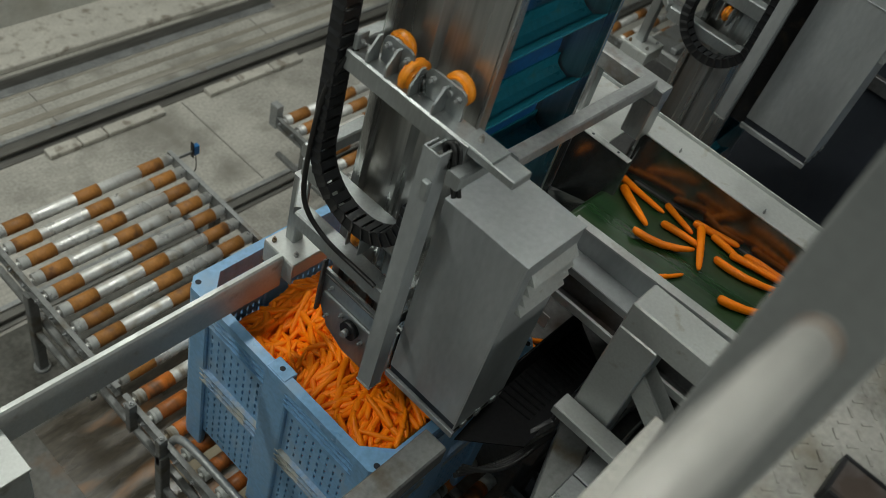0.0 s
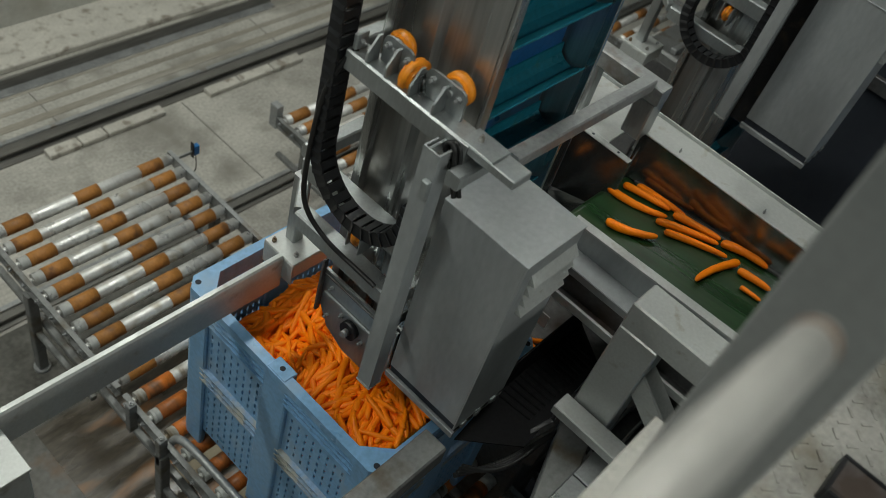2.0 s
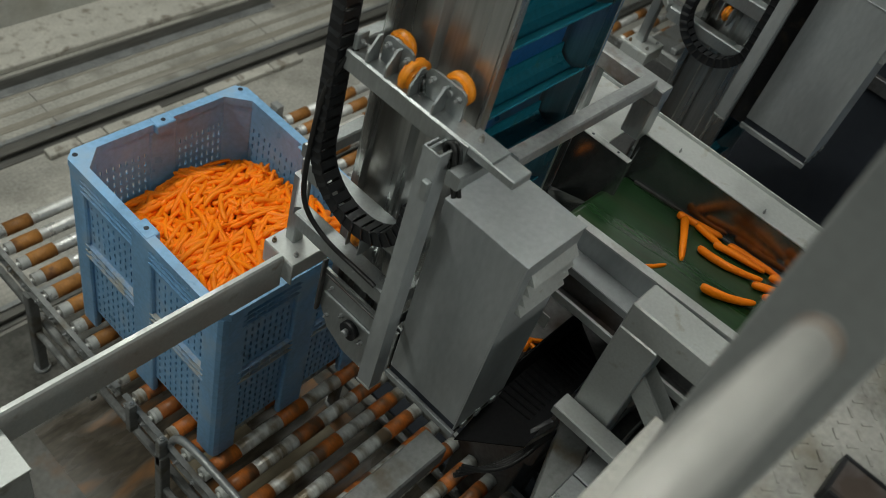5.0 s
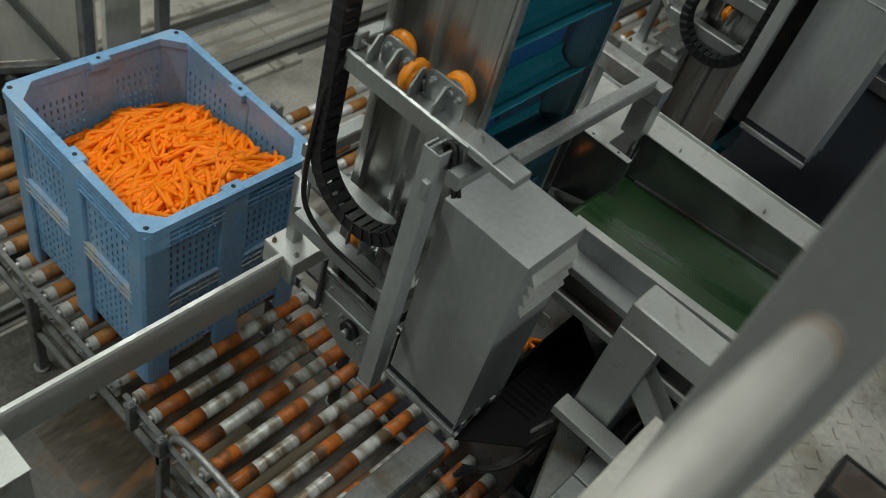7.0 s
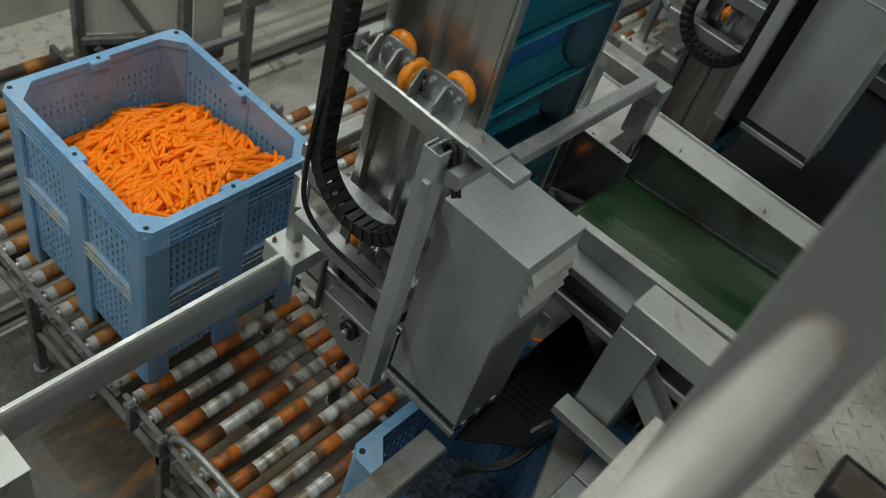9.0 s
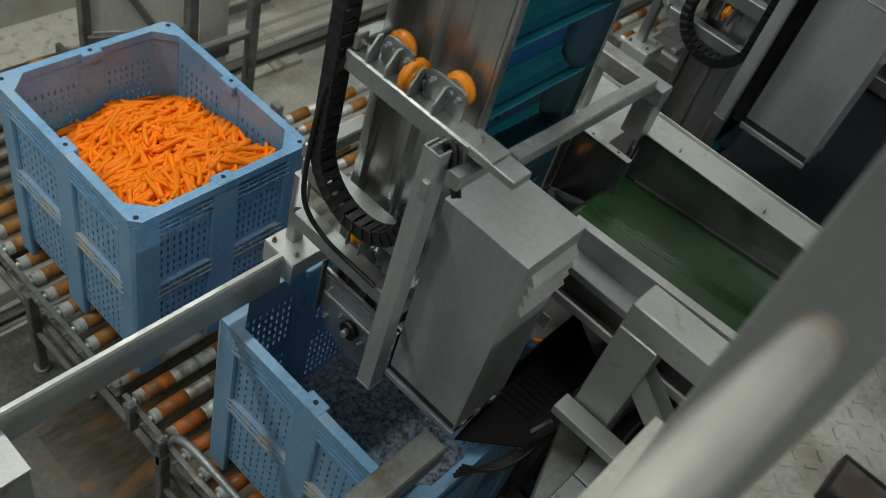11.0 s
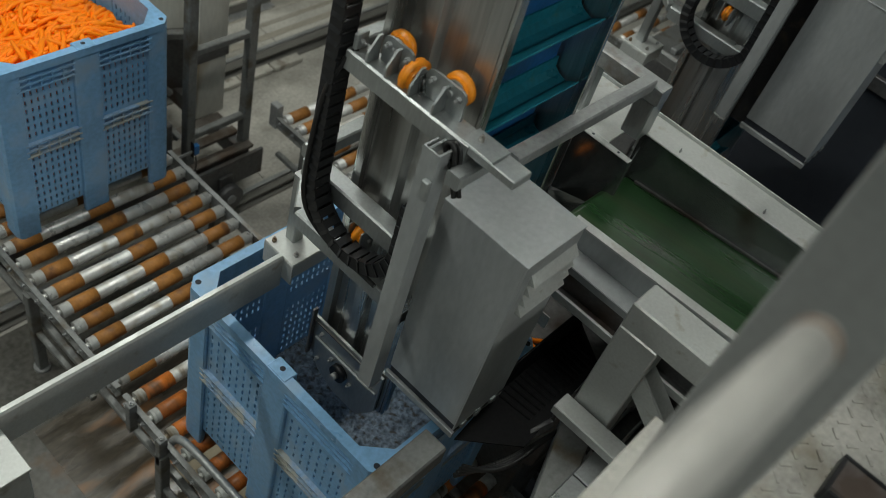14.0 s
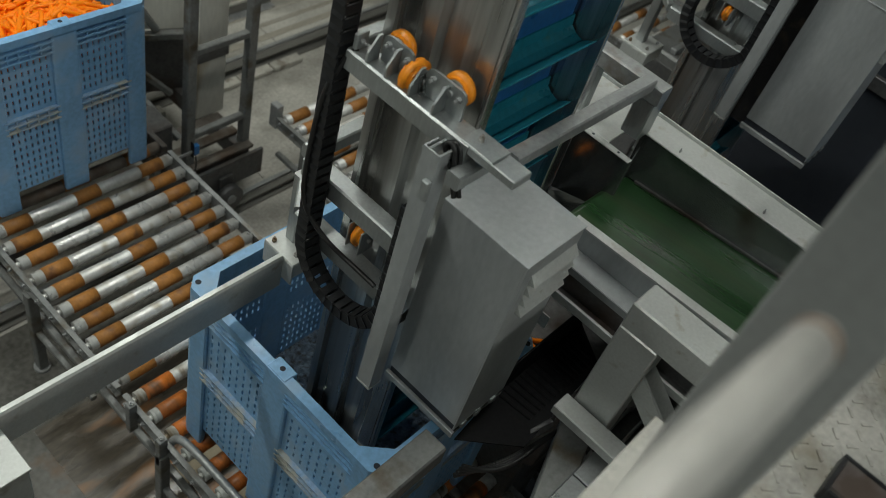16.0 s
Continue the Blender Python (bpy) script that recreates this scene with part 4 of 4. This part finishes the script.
for x, y in ((1.10, -2.75), (1.47, -1.9), (1.10, -4.2), (1.47, -4.2)):
    part("leg", tube(bmesh.new(), (x, y, 0), (x, y, BZ - 0.16), 0.07), STEEL, tr)
# chute from belt end into the elevator
cu = thing("transfer_chute", pose(0, 0, 0), "dark stained steel chute between belt and elevator", "chute")


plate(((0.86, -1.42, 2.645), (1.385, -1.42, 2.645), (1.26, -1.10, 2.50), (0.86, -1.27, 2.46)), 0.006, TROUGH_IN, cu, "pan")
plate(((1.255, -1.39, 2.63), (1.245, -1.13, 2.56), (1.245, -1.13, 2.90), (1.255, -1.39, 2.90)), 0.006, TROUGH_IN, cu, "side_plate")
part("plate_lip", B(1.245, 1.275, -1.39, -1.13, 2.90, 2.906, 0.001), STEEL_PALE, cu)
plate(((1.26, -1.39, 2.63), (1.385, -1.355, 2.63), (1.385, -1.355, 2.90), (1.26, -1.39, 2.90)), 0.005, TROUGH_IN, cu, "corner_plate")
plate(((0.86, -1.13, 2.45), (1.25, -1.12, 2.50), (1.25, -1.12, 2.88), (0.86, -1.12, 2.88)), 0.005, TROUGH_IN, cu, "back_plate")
for y in (-1.20, -1.33):
    part("rivet_hole", CY((1.26, y, 2.905), (1.26, y, 2.9075), 0.006, 10), SHADE_BLACK, cu)

# side table and frame behind the trough
sf = thing("support_frame", pose(0, 0, 0), "stainless square-tube support frame beside the trough", "machine frame")
part("top_beam", tube(bmesh.new(), (1.365, -1.02, 3.165), (1.365, -1.36, 3.165), 0.075), GALV, sf)
part("post", tube(bmesh.new(), (1.372, -1.31, 2.958), (1.372, -1.31, 3.127), 0.10, 0.085), STEEL, sf)
part("post", tube(bmesh.new(), (1.36, -1.05, 0.0), (1.36, -1.05, 3.127), 0.06), STEEL, sf)
part("shelf_plate", B(1.28, 1.63, -1.268, -0.92, 2.896, 2.904, 0.002), STEEL_PALE, sf)
part("shelf_rim", B(1.63, 1.636, -1.268, -0.92, 2.87, 2.92, 0.001), STEEL, sf)
part("low_beam", tube(bmesh.new(), (1.42, -0.9, 2.5), (2.25, -0.9, 2.5), 0.07), STEEL, sf)

# pale stand under the trough
sd = thing("steel_stand", pose(0, 0, 0), "pale square-tube steel stand with a diagonal brace", "stand")
part("top_block", B(0.663, 0.81, -2.145, -1.82, 2.775, 2.90, 0.006), STEEL_PALE, sd)
part("post", B(0.663, 0.80, -1.985, -1.82, 2.16, 2.775, 0.006), STEEL_PALE, sd)
part("lower_bar", tube(bmesh.new(), (0.76, -1.86, 2.11), (0.22, -2.06, 2.11), 0.13, 0.08), FRAMEP, sd)
part("side_post", tube(bmesh.new(), (0.74, -2.6, 2.75), (0.74, -2.6, 3.27), 0.1), STEEL, sd)
part("top_rail", tube(bmesh.new(), (0.74, -2.145, 2.80), (0.74, -2.55, 2.80), 0.1), STEEL, sd)
part("brace", tube(bmesh.new(), (0.74, -1.93, 2.595), (0.74, -2.30, 2.295), 0.085, 0.10), STEEL_PALE, sd)
part("arm", B(0.565, 0.655, -2.35, -1.79, 2.262, 2.31, 0.004), STEEL_PALE, sd)
part("cross_arm", B(0.475, 0.64, -2.125, -2.005, 2.08, 2.20, 0.005), STEEL, sd)
part("cross_arm", B(0.30, 0.468, -2.125, -2.005, 2.08, 2.20, 0.005), STEEL, sd)
part("threaded_rod", CY((0.85, -1.90, 2.53), (0.85, -2.20, 2.52), 0.010, 10), GALV, sd)
part("nut", CY((0.85, -2.02, 2.528), (0.85, -2.055, 2.526), 0.026, 6, smooth=False), GALV, sd)

# pit between stand and bin: added black sheets for its shade, then dark machinery
pan = thing("drip_pan", pose(0, 0, 0), "black sheets added under the machinery to stand for its deep shade", "drip pan")
part("tray", B(1.18, 2.75, -4.4, -0.45, 0.30, 0.33, 0.004), SHADE_BLACK, pan)
part("tray", B(4.1, 6.2, -4.4, -0.25, 0.30, 0.33, 0.004), SHADE_BLACK, pan)
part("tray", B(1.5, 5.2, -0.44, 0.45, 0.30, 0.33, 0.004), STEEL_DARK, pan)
part("tray", B(0.0, 1.18, -4.4, -1.9, 0.30, 0.33, 0.004), SHADE_BLACK, pan)
for x in (0.2, 1.3, 2.6, 4.3, 6.0):
    for y in (-4.2, -2.2):
        part("foot", tube(bmesh.new(), (x, y, 0), (x, y, 0.30), 0.06), STEEL_DARK, pan)
# black box added as a backdrop so the floor behind stays dark
hs = thing("machine_housing", pose(0, 0, 0), "black backdrop box added to darken the area behind the second filler", "machine housing")
part("cabinet", B(4.35, 6.6, -4.6, -0.75, 0.0, 2.9, 0.02), SHADE_BLACK, hs)
part("rail_edge", B(4.30, 4.345, -4.6, -0.75, 2.2, 2.3, 0.005), STEEL_DARK, hs)
for k in range(5):
    part("screw", CY((4.345, -1.0 - 0.5 * k, 2.6), (4.335, -1.0 - 0.5 * k, 2.6), 0.012, 8), GALV, hs)
hb = thing("machine_housing", pose(0, 0, 0), "grey painted machine housing standing behind the second filler", "machine housing")
part("cabinet", B(5.3, 6.5, -0.7, 0.30, 0.0, 1.0, 0.02), FRAMEP, hb)
for y in (-0.5, -0.1):
    part("cover_plate", B(5.293, 5.2985, y, y + 0.32, 0.2, 0.9, 0.002), STEEL_DARK, hb)
    part("top_rib", B(5.35, 6.45, y + 0.1, y + 0.16, 1.0, 1.05, 0.006), GALV, hb)
# black sheet added only to keep the space under the trough dark
sk = thing("skirt_panel", pose(0, 0, 0), "black sheet added below the trough to darken the pit", "skirt")
part("sheet", B(1.56, 1.57, -4.4, -1.3, 0.34, 2.93, 0.002), RUBBER, sk)
part("hem_bar", B(1.545, 1.558, -4.4, -1.3, 0.34, 0.40, 0.002), STEEL_DARK, sk)
pit = thing("drive_unit", pose(0, 0, 0), "dark grimy drive unit under the trough", "machinery")
part("body", B(1.0, 1.5, -1.75, -1.28, 1.2, 1.9, 0.02), STEEL_DARK, pit)
part("base", B(1.05, 1.45, -1.7, -1.32, 0.33, 1.2, 0.01), STEEL_DARK, pit)
part("motor", CY((1.2, -2.4, 1.6), (1.2, -1.75, 1.6), 0.15, 20), STEEL_DARK, pit)
for k in range(7):
    part("fin", CY((1.2, -2.35 + 0.08 * k, 1.6), (1.2, -2.335 + 0.08 * k, 1.6), 0.17, 20), GALV, pit)
for k in range(5):
    part("slat", B(1.01, 1.13, -1.74 + 0.05 * k, -1.715 + 0.05 * k, 1.9, 1.925, 0.002), STEEL, pit)
for k in range(6):
    tube_curve("cable", [(1.05, -1.70 - 0.03 * k, 1.75), (1.02, -1.82 - 0.04 * k, 1.66 + 0.02 * k), (1.04, -2.0, 1.5 + 0.03 * k), (1.15, -2.3, 1.4)], 0.012, RUBBER, pit)
# black rubber apron and hoses hanging between the guard box and the stand
ap = thing("rubber_apron", pose(0, 0, 0), "black ribbed rubber apron hanging beside the guard box", "rubber apron")
plate(((0.26, -1.60, 2.125), (0.46, -1.80, 2.115), (1.02, -1.76, 2.125), (1.14, -1.57, 2.13), (0.51, -1.57, 2.13)), 0.008, MATT_RUBBER, ap, "sheet")
for k in range(14):
    part("rib", tube(bmesh.new(), (0.55 + 0.036 * k, -1.58, 2.139), (0.57 + 0.034 * k, -1.74, 2.135), 0.014, 0.012, 0.003), MATT_RUBBER, ap)
part("hanger", B(0.50, 1.14, -1.575, -1.565, 2.13, 2.30, 0.002), MATT_RUBBER, ap)
hz = thing("hose_bundle", pose(0, 0, 0), "black sheathed hoses slung below the stand", "hoses")
for k in range(4):
    tube_curve("hose", [(0.16 + 0.012 * k, -1.70, 2.11 + 0.01 * k), (0.28, -1.755 - 0.012 * k, 2.10), (0.40, -1.80 - 0.012 * k, 2.10 + 0.012 * k), (0.56, -1.83, 2.12), (0.72, -1.85, 2.08)], 0.010, RUBBER, hz)
part("sleeve", tube(bmesh.new(), (0.50, -1.765, 2.10), (0.64, -1.80, 2.11), 0.045, 0.045, 0.015), STEEL_DARK, hz)
part("tag", B(0.742, 0.749, -1.56, -1.50, 2.40, 2.47, 0.001), STEEL_PALE, tr)

# ---- transfer cart ----
cart = thing("transfer_cart", pose(0, 0, 0), "grimy transfer cart with dark rollers and a tall panelled frame", "transfer cart")
part("chassis", B(-0.6, 1.9, 1.52, 1.60, 0.25, 0.40, 0.005), STEEL_DARK, cart)
part("chassis", B(-0.6, 1.9, 2.60, 2.68, 0.25, 0.40, 0.005), STEEL_DARK, cart)
part("chassis_end", B(1.82, 1.9, 1.60, 2.60, 0.25, 0.40, 0.005), STEEL_DARK, cart)
part("chassis_end", B(1.25, 1.33, 1.60, 2.60, 0.25, 0.40, 0.005), STEEL_DARK, cart)
for x in (-0.4, 1.6):
    for y in (1.36, 2.70):
        wl = part("wheel", CY((x, y - 0.03, 0.16), (x, y + 0.03, 0.16), 0.11, 24), STEEL_DARK, cart)
        part("hub", CY((x, y - 0.04, 0.16), (x, y + 0.04, 0.16), 0.04, 14), GALV, wl)
        part("wheel_fork", B(x - 0.06, x + 0.06, min(y, 2.62) - 0.05 if y > 2 else y + 0.035, y - 0.035 if y > 2 else 1.56, 0.12, 0.34, 0.004), STEEL_DARK, cart)
zc = ROLL_TOP - R0
bm = CY((0, 0, 0), (1.2, 0, 0), R0, 18)
cme = bpy.data.meshes.new("cart_roller")
bm.to_mesh(cme)
bm.free()
cme.materials.append(ROLLER_OLD)
bs = CY((0, 0, 0), (0.17, 0, 0), R0 + 0.003, 18)
sme = bpy.data.meshes.new("cart_sleeve")
bs.to_mesh(sme)
bs.free()
sme.materials.append(SLEEVE)
for k in range(9):
    ro = share("roller", cme, cart, pose(-0.12, 1.50 + 0.139 * k, zc))
    for sx in (0.06, 0.52, 0.95):
        share("sleeve", sme, ro, pose(sx, 0, 0, 20 * k))
for x in (-0.15, 1.10):
    part("side_rail", B(x - 0.02, x + 0.02, 1.44, 2.72, zc - 0.09, zc + 0.04, 0.004), STEEL_DARK, cart)
    for y in (1.56, 2.64):
        part("leg", tube(bmesh.new(), (x, y, 0.40), (x, y, zc - 0.09), 0.06), FRAMEP, cart)
# guard frame and panels at its far end
for x in (1.40, 1.895):
    part("frame_post", tube(bmesh.new(), (x, 1.60, 0.40), (x, 1.60, 3.2), 0.07), FRAMEP, cart)
for z in (0.67, 1.39, 2.1, 2.8):
    part("frame_rung", tube(bmesh.new(), (1.435, 1.60, z), (1.86, 1.60, z), 0.05), FRAMEP, cart)
part("base_plate", B(1.36, 1.95, 1.42, 1.45, 0.20, 0.44, 0.004), STEEL_DARK, cart)
part("panel", B(1.73, 1.98, 1.95, 2.0, 0.42, 3.2, 0.004), PANEL, cart, "cream panel with rusty streaks")
part("panel_band", B(1.66, 1.99, 1.935, 1.948, 0.95, 1.08, 0.003), STEEL_DARK, cart)
E0, E1 = Vector((1.278, 2.62, 0.93)), Vector((1.90, 2.35, 0.93))
up_ = Vector((0, 0, 1))
plate((E0 + up_ * 0.03, E1 + up_ * 0.03, E1 + up_ * 2.3, E0 + up_ * 2.3), 0.02, PANEL, cart, "panel", "cream panel with rusty streaks")
# dark plate standing in for the shaded recess below the rail
plate((E0 - up_ * 0.55, E1 - up_ * 0.55, E1 - up_ * 0.03, E0 - up_ * 0.03), 0.02, STEEL_DARK, cart, "lower_panel")
part("panel_rail", tube(bmesh.new(), E0 + Vector((-0.03, -0.05, 0)), E1 + Vector((-0.03, -0.05, 0)), 0.06), FRAMEP, cart)
part("frame_post", tube(bmesh.new(), (1.25, 2.60, 0.4), (1.25, 2.60, 3.2), 0.07), FRAMEP, cart)
part("diagonal", tube(bmesh.new(), (1.40, 2.50, 1.5), (1.68, 2.38, 0.98), 0.05), FRAMEP, cart)
part("diagonal", tube(bmesh.new(), (1.33, 2.52, 0.88), (1.75, 2.30, 0.42), 0.045), FRAMEP, cart)
part("diagonal", tube(bmesh.new(), (1.20, 2.30, 0.98), (1.37, 1.66, 0.62), 0.045), FRAMEP, cart)
part("drive_box", B(1.14, 1.32, 1.66, 2.3, 0.41, 0.78, 0.01), STEEL_DARK, cart)
for y in (1.50, 1.68, 1.86):
    part("deck_plank", B(1.36, 1.92, y, y + 0.08, 0.40, 0.43, 0.004), ROLLER_OLD, cart)
for x in (-0.05, 0.05):
    part("stop_pin", CY((x, 2.72, 0.80), (x, 2.72, 1.05), 0.012, 8), BLACK, cart)
    part("pin_head", B(x - 0.03, x + 0.03, 2.70, 2.74, 1.03, 1.10, 0.006), BLACK, cart)
part("stop_beam", B(-0.35, 0.35, 2.73, 2.80, 0.74, 0.90, 0.008), ROLLER_OLD, cart)

# ---- walkway by the camera ----
post = thing("handrail", pose(0, 0, 0), "pale round handrail pipe with a rusty weld at its end", "handrail")
H0, H1 = Vector((-0.9048, -2.2786, 4.5247)), Vector((-1.1209, -2.2681, 4.5857))
part("pipe", CY(H0, H0 + (H1 - H0) * 2.2, 0.0205, 28), RAILPIPE, post)
bm = bmesh.new()
bmesh.ops.create_uvsphere(bm, u_segments=28, v_segments=12, radius=0.0205, matrix=Matrix.Translation(H0))
for f in bm.faces:
    f.smooth = True
part("end_cap", bm, RAILPIPE, post)
part("weld_bead", CY(H0 + (H1 - H0) * 0.02, H0 + (H1 - H0) * 0.05, 0.0212, 24), SLEEVE, post, "rusty weld bead")
HE = H0 + (H1 - H0) * 2.1
part("bracket", CY((HE.x, HE.y, 3.3), HE, 0.015, 16), RAILING, post)
pl = thing("railing_plate", pose(0, 0, 0), "flat grey steel railing upright", "railing upright")
part("plate", B(-0.56, -0.54, -2.36, -2.21, 3.3, 6.2, 0.004), RAILING, pl)
wk = thing("walkway", pose(0, 0, 0), "steel chequer plate walkway", "walkway")
part("deck_edge", B(-1.2, 0.0, -2.33, -2.15, 3.27, 3.3, 0.003), TREAD, wk)
part("deck", B(-2.6, 2.2, -4.5, -2.33, 3.27, 3.3, 0.003), TREAD, wk)
lz = bmesh.new()
for i in range(28):
    for j in range(16):
        x, y = -0.1 + 0.05 * i, -3.1 + 0.05 * j
        if y > -2.35:
            continue
        box(lz, -0.016, 0.016, -0.004, 0.004, 0, 0.004, m=pose(x, y, 3.3, 0, 0, 45 if (i + j) % 2 else -45))
tagged(part("tread_pattern", lz, TREAD, wk), kind="stuff")
part("hatch", B(0.15, 0.27, -2.72, -2.545, 3.3, 3.34, 0.006), STEEL_DARK, wk)
for x0, x1, y0, y1 in ((0.262, 0.274, -3.2, -2.54), (0.13, 0.262, -2.552, -2.54), (0.13, 0.142, -3.2, -2.552)):
    part("hatch_frame", B(x0, x1, y0, y1, 3.3, 3.345, 0.002), BLACK, wk)
for x, y in ((-2.3, -2.45), (2.1, -2.45), (-2.3, -4.4), (2.1, -4.4)):
    part("leg", tube(bmesh.new(), (x, y, 0), (x, y, 3.27), 0.1), FRAMEP, wk)


# ---- loose carrots on the green belt ----
def belt_carrot(x, y, yaw, L, r, bend, seed):
    rows = carrot_verts(L, r, bend, seed, 12)
    rows[:, :, 2] -= rows[:, :, 2].min()
    me = bpy.data.meshes.new("carrot")
    me.from_pydata(rows.reshape(-1, 3).tolist(), [], carrot_faces(9, 12, 0))
    me.polygons.foreach_set("use_smooth", [True] * len(me.polygons))
    me.materials.append(CARROT)
    ob = new("carrot", me)
    tagged(ob, "fresh orange carrot lying on the wet green belt", "carrot", "carrots on the belt")
    bm = CY((-L * 0.515, 0, r), (-L * 0.49, 0, r), r * 0.22, 8)
    part("stem_stub", bm, CARROT_END, ob, "dark cut stem stub")
    return ob, x, y, yaw


EARLY = ((1.361, -1.450, -102, 0.30), (1.264, -1.492, -122, 0.24), (1.170, -1.686, -65, 0.25), (1.272, -1.720, -88, 0.20), (1.354, -1.656, -112, 0.18), (1.279, -1.797, -152, 0.28), (1.385, -1.808, -81, 0.20), (1.363, -1.875, -103, 0.16), (1.044, -1.806, -32, 0.11), (1.138, -1.344, 170, 0.26))
LATER = ((1.292, -2.001, -79, 0.27), (1.354, -2.009, -83, 0.22), (1.385, -2.062, -90, 0.24), (1.123, -2.083, -63, 0.21), (1.360, -2.246, -82, 0.21), (1.308, -2.234, -69, 0.26), (1.274, -2.294, -71, 0.26), (1.385, -2.456, -82, 0.20), (1.202, -2.432, 165, 0.24), (1.293, -2.550, -88, 0.14), (1.218, -2.575, -92, 0.09))
SCRAPS = ((1.06, -1.135, 2.66, 10, .12), (1.02, -1.44, 1.90, 10, .08), (1.03, -1.47, 1.90, 80, .07), (1.07, -1.44, 1.90, 130, .08))
loose = []
for k, (cx_, cy_, cyaw, cl) in enumerate(EARLY + LATER):
    loose.append(belt_carrot(cx_, cy_, cyaw, cl, 0.0150 + 0.003 * ((k * 7) % 4) / 3 - (0.005 if cl < 0.13 else 0), (0.03, 0.06, 0.09, 0.02)[k % 4], 40 + k))


# carrots left behind in the machine
for k, (px_, py_, pz_, pyaw, pl_) in enumerate(SCRAPS):
    ob, _, _, _ = belt_carrot(px_, py_, pyaw, pl_, 0.013, 0.04, 90 + k)
    ob["label"] = "small carrot piece stuck in the machinery"
    ob["group"] = "stray carrots"
    ob.matrix_basis = pose(px_, py_, pz_, 0, 0, pyaw)


# ---- movement ----
def travel(t):
    """How far the green belt has carried its carrots towards the elevator."""
    return float(np.interp(t, (0, 0.5, 1.0, 1.5, 1.65, 1.85, 3.2, 3.35, 3.5, 4.0, 4.2, 6.3, 7.0), (0, 0.158, 0.317, 0.476, 0.507, 0.515, 0.515, 0.505, 0.486, 0.39, 0.326, -0.36, -0.55)))


def motions():
    fy = [(0, -1.466), (2.3, -1.466), (2.55, -1.455), (2.75, -1.42), (3.0, -1.362), (3.5, -1.178), (4.0, -0.964), (4.2, -0.881), (5.0, -0.55), (5.7, -0.262), (6.1, -0.128), (6.3, -0.082),
          (6.5, -0.038), (6.8, -0.008), (7.0, 0.0), (9.2, 0.0), (10.6, 0.0), (10.85, 0.03), (11.3, 0.213), (11.5, 0.298), (12, 0.499), (12.5, 0.686), (13, 0.873), (13.5, 1.053), (14, 1.235), (14.4, 1.375), (14.6, 1.412), (15, 1.44), (15.4, 1.446), (16, 1.446)]
    walk(full_bin, [(t, bin_pose(y)) for t, y in fy])
    walk(heap, [(t, bin_pose(y)) for t, y in fy])
    ey = [(0, -4.2), (4.8, -4.2), (9.0, -2.482), (11.0, -1.664), (11.3, -1.545), (11.5, -1.494), (11.75, -1.472), (12, -1.466), (16, -1.466)]
    walk(empty_bin, [(t, bin_pose(y)) for t, y in ey])
    dz = [(0, 0), (11.5, 0), (12, -0.012), (12.5, -0.045), (13, -0.109), (13.5, -0.189), (14, -0.305), (14.5, -0.439), (15, -0.583), (15.5, -0.735), (16, -0.885)]
    walk(col1, [(t, pose(0, 0, z)) for t, z in dz])
    for i, ln in enumerate(links1):
        rows = []
        for t, z in dz:
            y, zz, a = chain_point(i * PITCH, z)
            rows.append((t, pose(CH_X, y, zz, a, 0, 0)))
        walk(ln, rows)
    cz = [(0, 0.455), (0.5, 0.305), (1.0, 0.155), (1.5, 0.025), (1.7, 0.006), (1.9, 0), (16, 0)]
    walk(cleats1, [(t, pose(0, 0, z)) for t, z in cz])
    cx = [(0, -6.2), (4.2, -2.95), (5.5, -1.86), (6.3, -1.212), (6.6, -0.978), (7, -0.706), (7.5, -0.456), (8, -0.243), (8.5, -0.118), (9, -0.048), (9.6, 0), (16, 0)]
    walk(cart, [(t, pose(x, 0, 0)) for t, x in cx])
    for ob, x, y, yaw in loose:
        rows, gone = [], False
        for t in (0, 0.25, 0.5, 0.75, 1.0, 1.25, 1.5, 1.65, 1.85, 2.1, 3.2, 3.35, 3.5, 4.0, 4.2, 6.3, 7.0, 16):
            yy = y + travel(min(t, 7.0))
            if gone:
                rows.append((t, pose(0.62, -1.05, 2.12, 0, 0, yaw)))
            elif yy > -1.38:
                rows.append((t, pose(x - 0.45 * min(1, (yy + 1.38) / 0.1), min(yy, -1.28), BZ + 0.014 - 0.20 * min(1, (yy + 1.38) / 0.12), 0, 0, yaw)))
                gone = yy > -1.28
            else:
                rows.append((t, pose(x, yy, belt_top(yy) + 0.001) @ Matrix.Rotation(-0.08, 4, "X") @ Matrix.Rotation(math.radians(yaw), 4, "Z")))
        walk(ob, rows)


motions()
